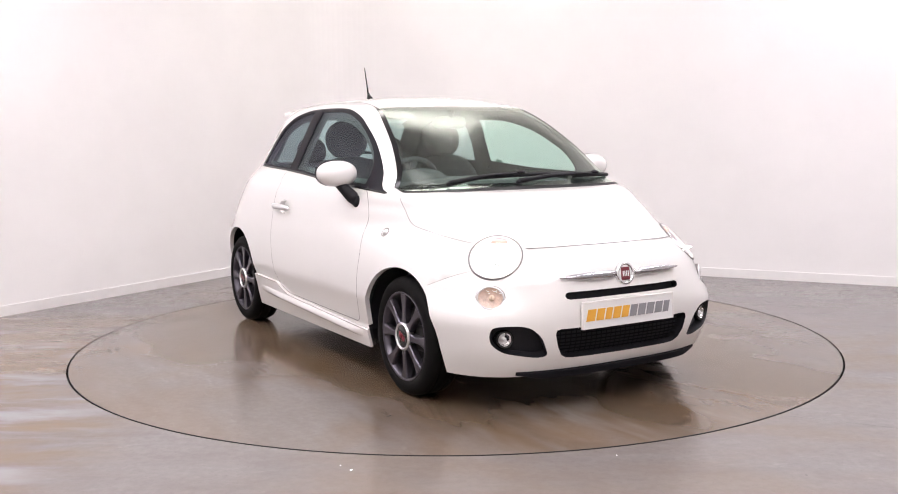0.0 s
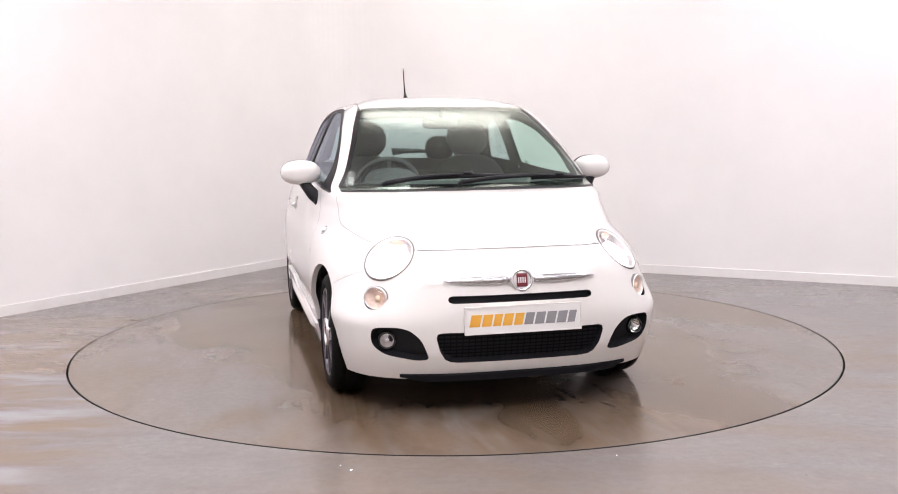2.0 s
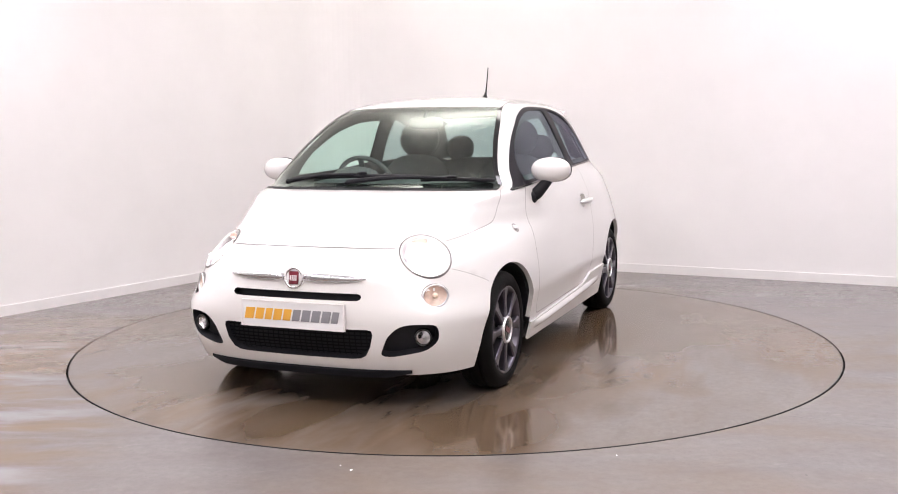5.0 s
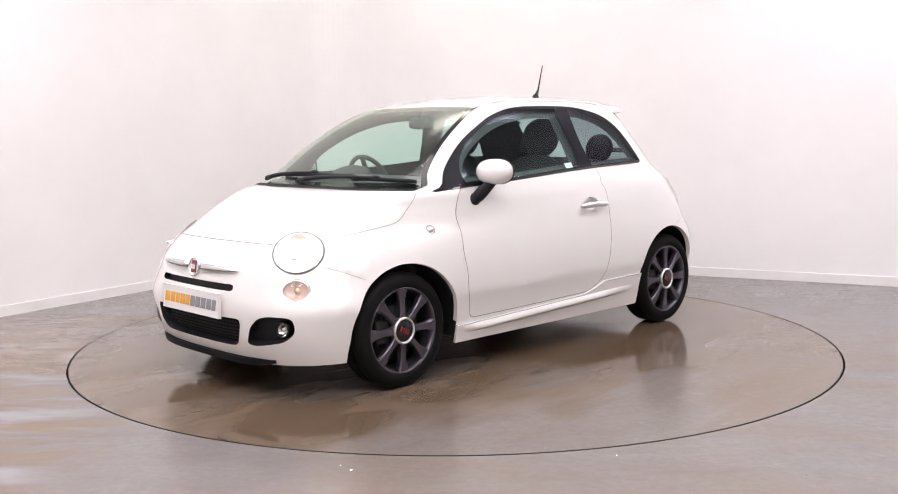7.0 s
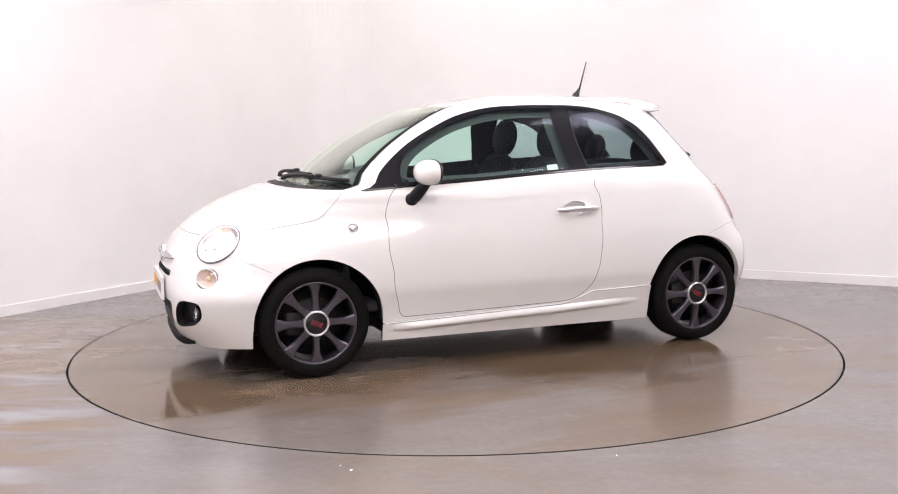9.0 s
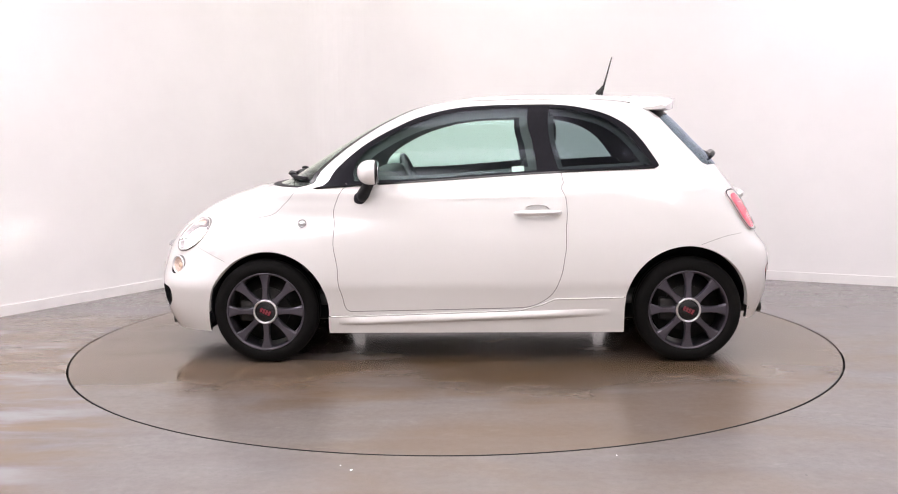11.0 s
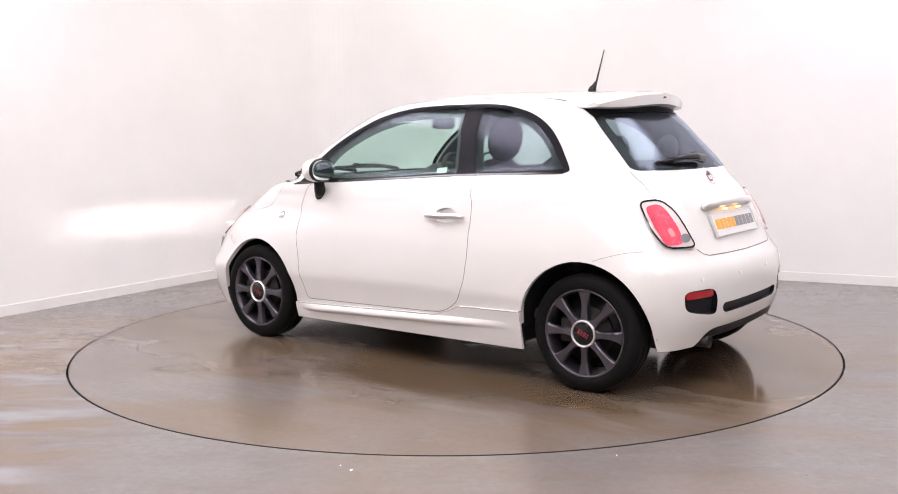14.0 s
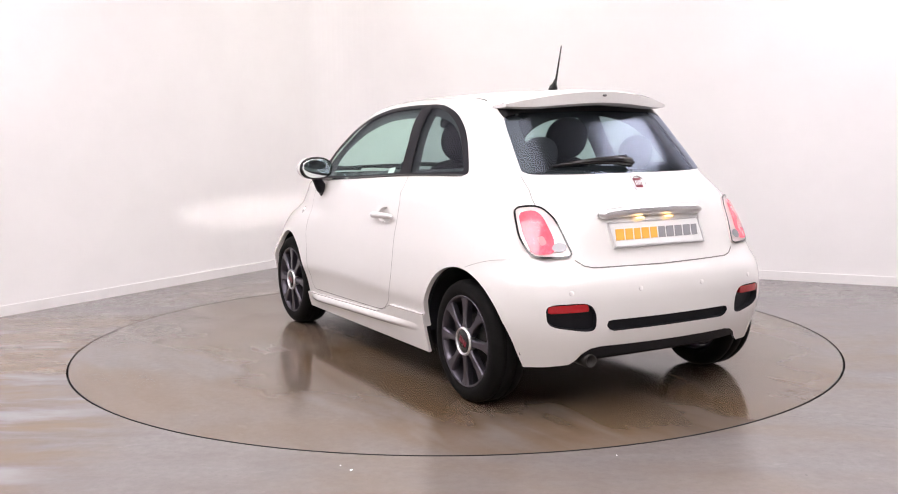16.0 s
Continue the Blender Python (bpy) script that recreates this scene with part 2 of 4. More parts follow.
def build_room():
    for name, pts in runs.items():
        w = obj(name, strip(pts, -.05, HEIGHT, 0, .15), M_WALL, False)
        tagged(w, "plain white painted studio wall", "wall", kind="structure")
        s = obj("baseboard", strip(pts, .0, .075, -.014, -.0005), M_BASE, False)
        tagged(s, "low white painted skirting board along the wall", "baseboard", kind="structure")
    ceiling = obj("ceiling", box(-11, 9, -9, 5, HEIGHT, HEIGHT + .1), M_CEIL, False)
    tagged(ceiling, "plain white studio ceiling", "ceiling", kind="structure")
    bm = bmesh.new()
    rings = []
    for r in (DISC + .004, 2.6, 3.2, 4.5, 7, 10, 16):
        rings.append([bm.verts.new((r * math.cos(a * math.pi / 90), r * math.sin(a * math.pi / 90), 0)) for a in range(180)])
    low = [bm.verts.new((v.co.x, v.co.y, -.06)) for v in rings[0]]
    rings.insert(0, low)
    for a, b in zip(rings, rings[1:]):
        for k in range(180):
            bm.faces.new((a[k], a[(k + 1) % 180], b[(k + 1) % 180], b[k]))
    bmesh.ops.recalc_face_normals(bm, faces=bm.faces)
    floor = obj("floor", bm, M_FLOOR, False)
    tagged(floor, "stained grey concrete studio floor with brown marks", "floor", kind="structure")
    pit = obj("turntable_pit", lathe([(DISC + .3, -.09), (DISC + .3, -.061)], 96, "z"), M_GROOVE, False)
    tagged(pit, "dark pit under the turntable", "pit", kind="structure")


def build_floor_marks():
    """Hairline cracks and flecks of paint on the floor."""
    for x0, y0, x1, y1 in CRACKS:
        d = Vector((x1 - x0, y1 - y0, 0))
        n = Vector((-d.y, d.x, 0)).normalized()
        bm = bmesh.new()
        cols = []
        for i in range(15):
            t = i / 14
            p = Vector((x0, y0, .0012)) + d * t + n * (.012 * noise.noise(Vector((t * 7, x0, y0))))
            w = .0022 * (1 - abs(2 * t - 1) ** 3) + .0004
            cols.append([bm.verts.new(p - n * w), bm.verts.new(p + n * w)])
        for a, b in zip(cols, cols[1:]):
            bm.faces.new((a[0], a[1], b[1], b[0]))
        c = obj("floor_crack", bm, M_CRACK, False)
        tagged(c, "hairline crack in the concrete floor", "floor crack", kind="structure")
    for x, y, r in FLECKS:
        bm = bmesh.new()
        bm.faces.new([bm.verts.new((x + r * (.8 + .4 * random.random()) * math.cos(a), y + 1.4 * r * math.sin(a), .0015)) for a in (0, .9, 1.9, 2.8, 3.7, 4.6, 5.5)])
        f = obj("paint_fleck", bm, M_FLECK if x < 1.2 else M_CRACK, False)
        tagged(f, "small fleck of paint on the concrete floor", "paint fleck", kind="structure")


def build_turntable():
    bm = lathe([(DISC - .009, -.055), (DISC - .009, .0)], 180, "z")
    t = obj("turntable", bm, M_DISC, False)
    part("rim", lathe([(DISC - .0085, -.05), (DISC - .0055, -.05), (DISC - .0055, .0006), (DISC - .0085, .0006)], 180, "z", closed=True), M_METAL_DARK, t, "worn steel rim", smooth=False)
    return tagged(t, "round grey concrete turntable, stained brown and damp, flush with the floor", "turntable")


def build_ceiling_light(x, y, sx, sy, diffuser):
    base = new("ceiling_light")
    base.location = (x, y, HEIGHT)
    part("frame", box(-sx / 2 - .04, sx / 2 + .04, -sy / 2 - .04, sy / 2 + .04, -.10, -.003, .01), M_METAL, base, smooth=False)
    part("diffuser", box(-sx / 2, sx / 2, -sy / 2, sy / 2, -.115, -.101), diffuser, base, smooth=False)
    return tagged(base, "rectangular white studio light panel on the ceiling", "ceiling light", "ceiling light panels")


CRACKS = ((1.43, -1.735, 1.60, -1.805), (1.59, -1.80, 2.25, -2.15))
FLECKS = ((-.394, -2.382, .006), (-.44, -2.33, .003), (.626, -2.243, .004), (1.275, -2.485, .005), (1.649, -2.226, .004))
build_room()
build_floor_marks()
turntable = build_turntable()
# row at y -5: unseen fill panels, added to light the car's sides
for lx, ly, lsx, lsy, glow in ((-3.05, -1.0, 1.3, 2.8, M_LAMP_COOL), (0, -1.5, 1.6, 2.2, M_LAMP_DIM), (3.3, -.3, 1.3, 2.8, M_LAMP_COOL),
                               (-2.7, -5.0, 1.6, 2.6, M_LAMP_FILL), (0, -5.0, 1.6, 2.6, M_LAMP_FILL), (2.7, -5.0, 1.6, 2.6, M_LAMP_FILL), (.0, 2.2, 1.9, 1.1, M_LAMP_WARM)):
    build_ceiling_light(lx, ly, lsx, lsy, glow)
# ---- the car's outer form: level outlines (superellipse ends), stacked from sill to roof ----
ZMAX = 1.480


def table(zs, vs):
    """A smooth curve through a few heights (monotone cubic)."""
    zs, vs = np.array(zs, float), np.array(vs, float)
    h, d = np.diff(zs), np.diff(vs) / np.diff(zs)
    m = np.zeros(len(zs))
    m[0], m[-1] = d[0], d[-1]
    for i in range(1, len(zs) - 1):
        if d[i - 1] * d[i] > 0:
            w1, w2 = 2 * h[i] + h[i - 1], h[i] + 2 * h[i - 1]
            m[i] = (w1 + w2) / (w1 / d[i - 1] + w2 / d[i])

    def value(z):
        z = np.clip(np.asarray(z, float), zs[0], zs[-1])
        i = np.clip(np.searchsorted(zs, z) - 1, 0, len(zs) - 2)
        t = (z - zs[i]) / h[i]
        return ((1 + 2 * t) * (1 - t) ** 2 * vs[i] + t * (1 - t) ** 2 * h[i] * m[i]
                + t * t * (3 - 2 * t) * vs[i + 1] + t * t * (t - 1) * h[i] * m[i + 1])
    return value


nose = table([.15, .22, .32, .45, .60, .70, .76, .83, .90, .95, .98, 1.05, 1.20, 1.31, 1.40, 1.44, 1.467, ZMAX],
             [1.77, 1.81, 1.848, 1.857, 1.828, 1.768, 1.705, 1.605, 1.46, 1.30, 1.13, 1.0, .755, .555, .33, .13, -.07, -.33])
tail = table([.15, .25, .40, .52, .60, .66, .85, 1.02, 1.07, 1.20, 1.36, 1.42, 1.462, ZMAX],
             [-1.60, -1.64, -1.685, -1.69, -1.675, -1.63, -1.545, -1.435, -1.40, -1.275, -1.11, -1.02, -.86, -.37])
breadth = table([.15, .25, .33, .405, .43, .50, .65, .78, .90, .97, 1.05, 1.20, 1.32, 1.385, 1.42, 1.455, ZMAX],
                [.765, .788, .803, .8205, .8275, .829, .823, .803, .777, .75, .70, .635, .58, .535, .475, .34, .01])
front_p = table([.15, .40, .53, .62, .72, .80, .88, .96, 1.05, 1.20, 1.38, ZMAX], [9., 8.2, 5.3, 4.4, 3.4, 2.5, 2.9, 5.6, 11., 16., 18., 4.])
rear_p = table([.15, .50, .66, .80, .92, 1.05, 1.25, 1.40, ZMAX], [13., 12., 11., 10., 8.5, 5.2, 5.6, 6.0, 2.5])
mid_x = table([.15, .85, 1.05, ZMAX], [.15, .15, -.25, -.35])
FQ, RQ = 3.0, 2.8


def side_y(x, z):
    """Half width of the body at x and z."""
    x, z = np.asarray(x, float), np.asarray(z, float)
    xm = mid_x(z)
    f = x > xm
    s = np.where(f, (x - xm) / (nose(z) - xm), (xm - x) / (xm - tail(z)))
    s = np.clip(s, 0, 1)
    return breadth(z) * np.where(f, (1 - s ** front_p(z)) ** (1 / FQ), (1 - s ** rear_p(z)) ** (1 / RQ))


def front_x(y, z):
    k = np.clip(np.abs(y) / breadth(z), 0, 1)
    return mid_x(z) + (nose(z) - mid_x(z)) * (1 - k ** FQ) ** (1 / front_p(z))


def rear_x(y, z):
    k = np.clip(np.abs(y) / breadth(z), 0, 1)
    return mid_x(z) - (mid_x(z) - tail(z)) * (1 - k ** RQ) ** (1 / rear_p(z))


def inside(x, y, z):
    z = np.asarray(z, float)
    return (np.abs(y) < side_y(x, z)) & (x < nose(z)) & (x > tail(z)) & (z < ZMAX) & (z > .15)


def top_z(x, y):
    lo, hi = np.full(np.shape(x), 1.0), np.full(np.shape(x), ZMAX)
    for _ in range(30):
        mid = (lo + hi) / 2
        ok = inside(x, y, mid)
        lo, hi = np.where(ok, mid, lo), np.where(ok, hi, mid)
    return lo
# ---- the car's skin: one sheet over the level outlines, cut along its panel lines ----
LEN = 2.6        # nominal half girth, the unit of the skin's first coordinate
ZS = np.linspace(.15, 1.44, 259)
TH = np.linspace(0, 4, 801)


def outline(th, z):
    """Point of the left outline: th runs 0 (front middle), 2 (side), 4 (rear middle)."""
    th = np.asarray(th, float)
    f = th <= 2
    u = np.where(f, th, 4 - th)
    p, q = np.where(f, front_p(z), rear_p(z)), np.where(f, FQ, RQ)
    a = np.where(f, nose(z) - mid_x(z), tail(z) - mid_x(z))
    k_end, s_side = np.clip(u, 0, 1) * .5 ** (1 / q), np.clip(2 - u, 0, 1) * .5 ** (1 / p)
    end = u < 1
    k = np.where(end, k_end, (1 - s_side ** p) ** (1 / q))
    s = np.where(end, (1 - k_end ** q) ** (1 / p), s_side)
    return mid_x(z) + a * s, breadth(z) * k


GRID = []
for _z in ZS:
    _x, _y = outline(TH, np.full(TH.shape, _z))
    _l = np.concatenate([[0], np.cumsum(np.hypot(np.diff(_x), np.diff(_y)))])
    GRID.append(_l / _l[-1] * LEN)
GRID = np.array(GRID)


def row(z):
    k = (np.clip(z, ZS[0], ZS[-1]) - ZS[0]) / (ZS[1] - ZS[0])
    i = min(int(k), len(ZS) - 2)
    return GRID[i] * (1 - (k - i)) + GRID[i + 1] * (k - i)


def skin(l, z):
    """3D point of the left skin."""
    th = np.interp(l, row(z), TH)
    x, y = outline(th, np.float64(z))
    return Vector((float(x), float(y), float(z)))


def chart(th, z):
    return Vector((float(np.interp(th, TH, row(z))), float(z)))


def place(s, k, p, q, front, z):
    u = k / .5 ** (1 / q) if k ** q < .5 else 2 - s / .5 ** (1 / p)
    return chart(u if front else 4 - u, z)


def from_side(x, z):
    xm = float(mid_x(z))
    front = x >= xm
    s, p, q = ((x - xm) / float(nose(z) - xm), float(front_p(z)), FQ) if front else ((xm - x) / float(xm - tail(z)), float(rear_p(z)), RQ)
    s = min(max(s, 0), 1)
    return place(s, (1 - s ** p) ** (1 / q), p, q, front, z)


def from_front(y, z):
    k, p = min(abs(y) / float(breadth(z)), 1), float(front_p(z))
    return place((1 - k ** FQ) ** (1 / p), k, p, FQ, True, z)


def from_rear(y, z):
    k, p = min(abs(y) / float(breadth(z)), 1), float(rear_p(z))
    return place((1 - k ** RQ) ** (1 / p), k, p, RQ, False, z)


def normal_at(l, z):
    e = 2e-3
    l0, l1 = max(l - e, 0), min(l + e, LEN)
    z0, z1 = max(z - e, .15), min(z + e, 1.44)
    return (skin(l1, z) - skin(l0, z)).cross(skin(l, z1) - skin(l, z0)).normalized()


def dense(pts, step=.02, closed=True):
    out = []
    n = len(pts)
    for i in range(n if closed else n - 1):
        a, b = pts[i], pts[(i + 1) % n]
        k = max(1, int((b - a).length / step))
        out += [a + (b - a) * j / k for j in range(k)]
    if not closed:
        out.append(pts[-1])
    return out


def smooth_loop(pts, per=6, closed=True):
    """Catmull-Rom through chart or space points."""
    out, n = [], len(pts)
    rng = range(n if closed else n - 1)
    for i in rng:
        g = (lambda k: pts[k % n]) if closed else (lambda k: pts[min(max(k, 0), n - 1)])
        p0, p1, p2, p3 = g(i - 1), g(i), g(i + 1), g(i + 2)
        for j in range(per):
            t = j / per
            out.append(.5 * (2 * p1 + (p2 - p0) * t + (2 * p0 - 5 * p1 + 4 * p2 - p3) * t * t + (3 * p1 - 3 * p2 + p3 - p0) * t ** 3))
    if not closed:
        out.append(pts[-1])
    return out


def rounded(pts, r=.03, per=5):
    """A polygon of chart points with rounded corners."""
    out, n = [], len(pts)
    for i in range(n):
        a, b, c = pts[i - 1], pts[i], pts[(i + 1) % n]
        u, v = a - b, c - b
        ru, rv = min(r, u.length * .45), min(r, v.length * .45)
        p, q = b + u.normalized() * ru, b + v.normalized() * rv
        for j in range(per + 1):
            t = j / per
            out.append(p * (1 - t) ** 2 + b * 2 * t * (1 - t) + q * t * t)
    return out
ZB, ZT = .172, 1.415


def arch(cx, cz, r, n=40):
    pts = [from_side(cx + r, .16)] + [from_side(cx + r * math.cos(math.pi * i / n), cz + r * math.sin(math.pi * i / n)) for i in range(n + 1)] + [from_side(cx - r, .16)]
    return pts


def side(*p):
    return [from_side(x, z) for x, z in p]


def fore(*p):
    return [from_front(y, z) for y, z in p]


def aft(*p):
    return [from_rear(y, z) for y, z in p]


def ring3(c, n, r, k=40, rz=None):
    """A circle (or ellipse) in space about the axis n."""
    n = Vector(n).normalized()
    u = Vector((0, 0, 1)).cross(n).normalized()
    v = n.cross(u)
    return [Vector(c) + u * r * math.cos(2 * math.pi * i / k) + v * (rz or r) * math.sin(2 * math.pi * i / k) for i in range(k)]


def drop(p, n):
    """Where the line through p along n meets the body."""
    n = Vector(n).normalized()
    lo, hi = -.25, .15
    for _ in range(30):
        t = (lo + hi) / 2
        q = p + n * t
        if bool(inside(q.x, q.y, q.z)):
            lo = t
        else:
            hi = t
    return p + n * lo


ARCHES = ((1.132, .285, .335), (-1.142, .300, .338))
HEAD_C, HEAD_N, HEAD_R = (1.5945, .5440, .6955), (.525, .508, .683), .120
SIGNAL_C, SIGNAL_N, SIGNAL_R = (1.672, .624, .531), (.70, .70, .10), .064
REAR_LAMP = [(.637, .915), (.545, .921), (.506, .868), (.469, .700), (.635, .702), (.660, .79)]

L = {}
L["arch_front"] = arch(*ARCHES[0])
L["arch_rear"] = arch(*ARCHES[1])
DLO = smooth_loop(side((.884, .957), (.741, 1.076), (.579, 1.205), (.413, 1.293), (.284, 1.346), (.09, 1.388), (-.106, 1.401), (-.31, 1.403), (-.45, 1.400), (-.565, 1.387),
                       (-.695, 1.356), (-.79, 1.313), (-.86, 1.262), (-.92, 1.194), (-.965, 1.128), (-.996, 1.079), (-1.001, 1.062), (-.985, 1.051)), 5, False) \
    + smooth_loop(side((-.95, 1.049), (-.39, 1.027), (.2, .992), (.60, .971), (.86, .953)), 5, False)
L["side_frame"] = DLO
L["side_window"] = rounded(smooth_loop(side((.655, .994), (.645, 1.095), (.575, 1.175), (.482, 1.233), (.40, 1.275), (.28, 1.322), (.09, 1.367), (-.1, 1.382), (-.30, 1.385)), 5, False)
                           + side((-.318, 1.2), (-.343, 1.045), (.2, 1.010)), .008, 2)
L["quarter_window"] = rounded(smooth_loop(side((-.415, 1.384), (-.50, 1.379), (-.60, 1.359), (-.70, 1.326), (-.79, 1.274), (-.865, 1.204), (-.925, 1.126), (-.963, 1.080)), 5, False)
                              + side((-.955, 1.067), (-.455, 1.046)), .012, 3)
DOOR_LINE = smooth_loop(side((.700, .985), (.716, .951), (.745, .896), (.764, .815), (.760, .722), (.753, .594), (.741, .498), (.726, .40), (.707, .318), (.68, .292), (.62, .2915), (.40, .2945),
                             (.207, .298), (-.127, .305), (-.235, .308), (-.295, .314), (-.357, .338), (-.419, .388), (-.458, .466), (-.481, .572), (-.492, .677), (-.495, .78), (-.491, .897),
                             (-.480, .98), (-.470, 1.035)), 4, False)
L["door"] = DOOR_LINE
L["windscreen"] = dense(fore((0, .978), (.3, .976), (.55, .972), (.672, .967)), .05, False) + \
    smooth_loop(fore((.678, .985), (.632, 1.07), (.578, 1.2), (.522, 1.33), (.495, 1.382)), 4, False) + dense(fore((.47, 1.392), (.3, 1.399), (0, 1.402)), .05, False)
L["cowl"] = dense(fore((0, .967), (.3, .967), (.55, .965), (.675, .961), (.676, .975), (.55, .985), (.3, .985), (0, .985)), .04)
L["bonnet"] = dense(fore((0, .737), (.2, .737), (.43, .732)) + smooth_loop(side((1.50, .748), (1.38, .764), (1.26, .783), (1.15, .803), (1.10, .82), (1.06, .855), (1.0, .92), (.958, .958)), 4, False)
                    + fore((.66, .968), (.5, .972), (.25, .974), (0, .974)), .03)
L["upper_grille"] = fore((0, .516), (.31, .516), (.326, .522), (.331, .532), (.326, .543), (.312, .548), (0, .548))
L["lower_grille"] = fore((0, .388), (.36, .390), (.380, .385), (.385, .366), (.370, .31), (.345, .268), (.318, .254), (.28, .250), (0, .248))
L["fog_pocket"] = rounded(fore((.648, .411), (.55, .416), (.497, .404), (.449, .360), (.410, .27), (.46, .264), (.604, .292), (.648, .33), (.656, .37)), .02, 3)
L["head_hole"] = [from_front(q.y, q.z) for q in (drop(p, HEAD_N) for p in ring3(HEAD_C, HEAD_N, HEAD_R * .95))]
L["signal_hole"] = [from_front(q.y, q.z) for q in (drop(p, SIGNAL_N) for p in ring3(SIGNAL_C, SIGNAL_N, SIGNAL_R * .94, 40, .049))]
L["front_bumper"] = dense(fore((0, .737), (.2, .737), (.43, .732)) + side((1.56, .64), (1.50, .62), (1.43, .588), (1.36, .56), (1.36, .17)) + [Vector((0, .17))], .03)
L["side_skirt"] = dense(side((.83, .262), (.25, .279), (-.25, .297), (-.36, .327), (-.43, .358), (-.83, .366), (-.83, .17), (.83, .17)), .04)
L["tailgate"] = dense(aft((0, 1.405), (.40, 1.40), (.47, 1.385), (.50, 1.32), (.545, 1.062), (.558, .923), (.50, .80), (.466, .69), (.43, .664), (.39, .655), (0, .65)), .03)
L["rear_window"] = rounded(dense(aft((0, 1.375), (.43, 1.365), (.485, 1.32), (.512, 1.2), (.535, 1.072), (.51, 1.058), (.3, 1.056), (0, 1.056)), .05), .01, 2)
L["tail_lamp"] = rounded(aft(*REAR_LAMP), .028, 4)
L["rear_bumper"] = dense(aft((0, .65), (.39, .655), (.43, .664), (.467, .69), (.64, .695)) + side((-1.43, .694), (-1.30, .672), (-1.20, .644), (-1.20, .17)) + [Vector((LEN, .17))], .03)
L["rear_pocket"] = rounded(aft((.634, .508), (.445, .512), (.410, .46), (.410, .392), (.445, .380), (.622, .412)), .03, 4)
L["rear_slot"] = aft((0, .375), (.32, .376), (.345, .386), (.358, .404), (.352, .422), (.335, .427), (0, .425))
L["handle_cup"] = smooth_loop(side((-.262, .815), (-.272, .846), (-.31, .862), (-.36, .862), (-.395, .848), (-.403, .815), (-.385, .795), (-.33, .783), (-.28, .793)), 4)
L["diffuser"] = dense(aft((0, .304), (.37, .308), (.42, .300), (.455, .278), (.44, .262), (.36, .258), (0, .256)), .03)
L["rear_cut"] = dense(aft((0, .256), (.36, .258), (.44, .262), (.455, .278), (.475, .25), (.505, .228), (.6, .221)) + side((-1.55, .221), (-1.30, .221), (-1.30, .16)) + [Vector((LEN, .16))], .03)

HOLES = ("arch_front", "arch_rear", "head_hole", "signal_hole", "upper_grille", "lower_grille", "fog_pocket", "rear_pocket", "rear_slot", "rear_cut", "handle_cup")
ORDER = ("side_window", "quarter_window", "side_frame", "windscreen", "cowl", "bonnet", "rear_window", "tail_lamp", "tailgate", "diffuser",
         "front_bumper", "rear_bumper", "side_skirt", "door")


def within(poly, x, y):
    """Even-odd test of many points against one polygon."""
    px, py = poly[:, 0], poly[:, 1]
    qx, qy = np.roll(px, -1), np.roll(py, -1)
    x, y = x[:, None], y[:, None]
    cross = ((py > y) != (qy > y)) & (x < (qx - px) * (y - py) / np.where(qy == py, 1e-12, qy - py) + px)
    return cross.sum(1) % 2 == 1


def make_skin():
    """Triangles of the left half, sorted by panel: {panel: [(i, j, k)]}, points, normals."""
    pts, edges = [], []

    def loop(ps, closed=True):
        k = len(pts)
        pts.extend(Vector((min(max(p[0], 0), LEN), p[1])) for p in ps)
        edges.extend((k + i, k + i + 1) for i in range(len(ps) - 1))
        if closed:
            edges.append((k + len(ps) - 1, k))
    for poly in L.values():
        loop(dense(poly, .03))
    loop(dense([Vector((0, ZB)), Vector((LEN, ZB)), Vector((LEN, ZT)), Vector((0, ZT))], .026))
    z = ZB
    i = 0
    while z < ZT - .008:
        z += .011 if .70 < z < .98 else .016 if z > 1.34 else .024
        i += 1
        if z < ZT - .006:
            pts.extend(Vector(((k + .5 * (i % 2)) * .026, z)) for k in range(int(LEN / .026) + 1) if (k + .5 * (i % 2)) * .026 < LEN - .004)
    vs, _, fs, *_ = delaunay_2d_cdt(pts, edges, [], 0, 1e-5)
    c = np.array([[sum(vs[j][0] for j in f) / 3, sum(vs[j][1] for j in f) / 3] for f in fs])
    polys = {k: np.array([[p[0], p[1]] for p in v]) for k, v in L.items()}
    for v in polys.values():
        v[:, 0] = np.clip(v[:, 0], 0, LEN)
    hole = (c[:, 1] < ZB) | (c[:, 1] > ZT)
    for k in HOLES:
        hole |= within(polys[k], c[:, 0], c[:, 1])
    owner = np.full(len(fs), "body_shell", dtype=object)
    free = ~hole
    for k in ORDER:
        m = within(polys[k], c[:, 0], c[:, 1]) & free
        owner[m] = k
        free &= ~m
    sheets = {}
    for f, o, h in zip(fs, owner, hole):
        if not h:
            sheets.setdefault(o, []).append(tuple(f))
    return sheets, [skin(v[0], v[1]) for v in vs], [normal_at(v[0], v[1]) for v in vs]


SHEETS, SKIN, NORM = make_skin()


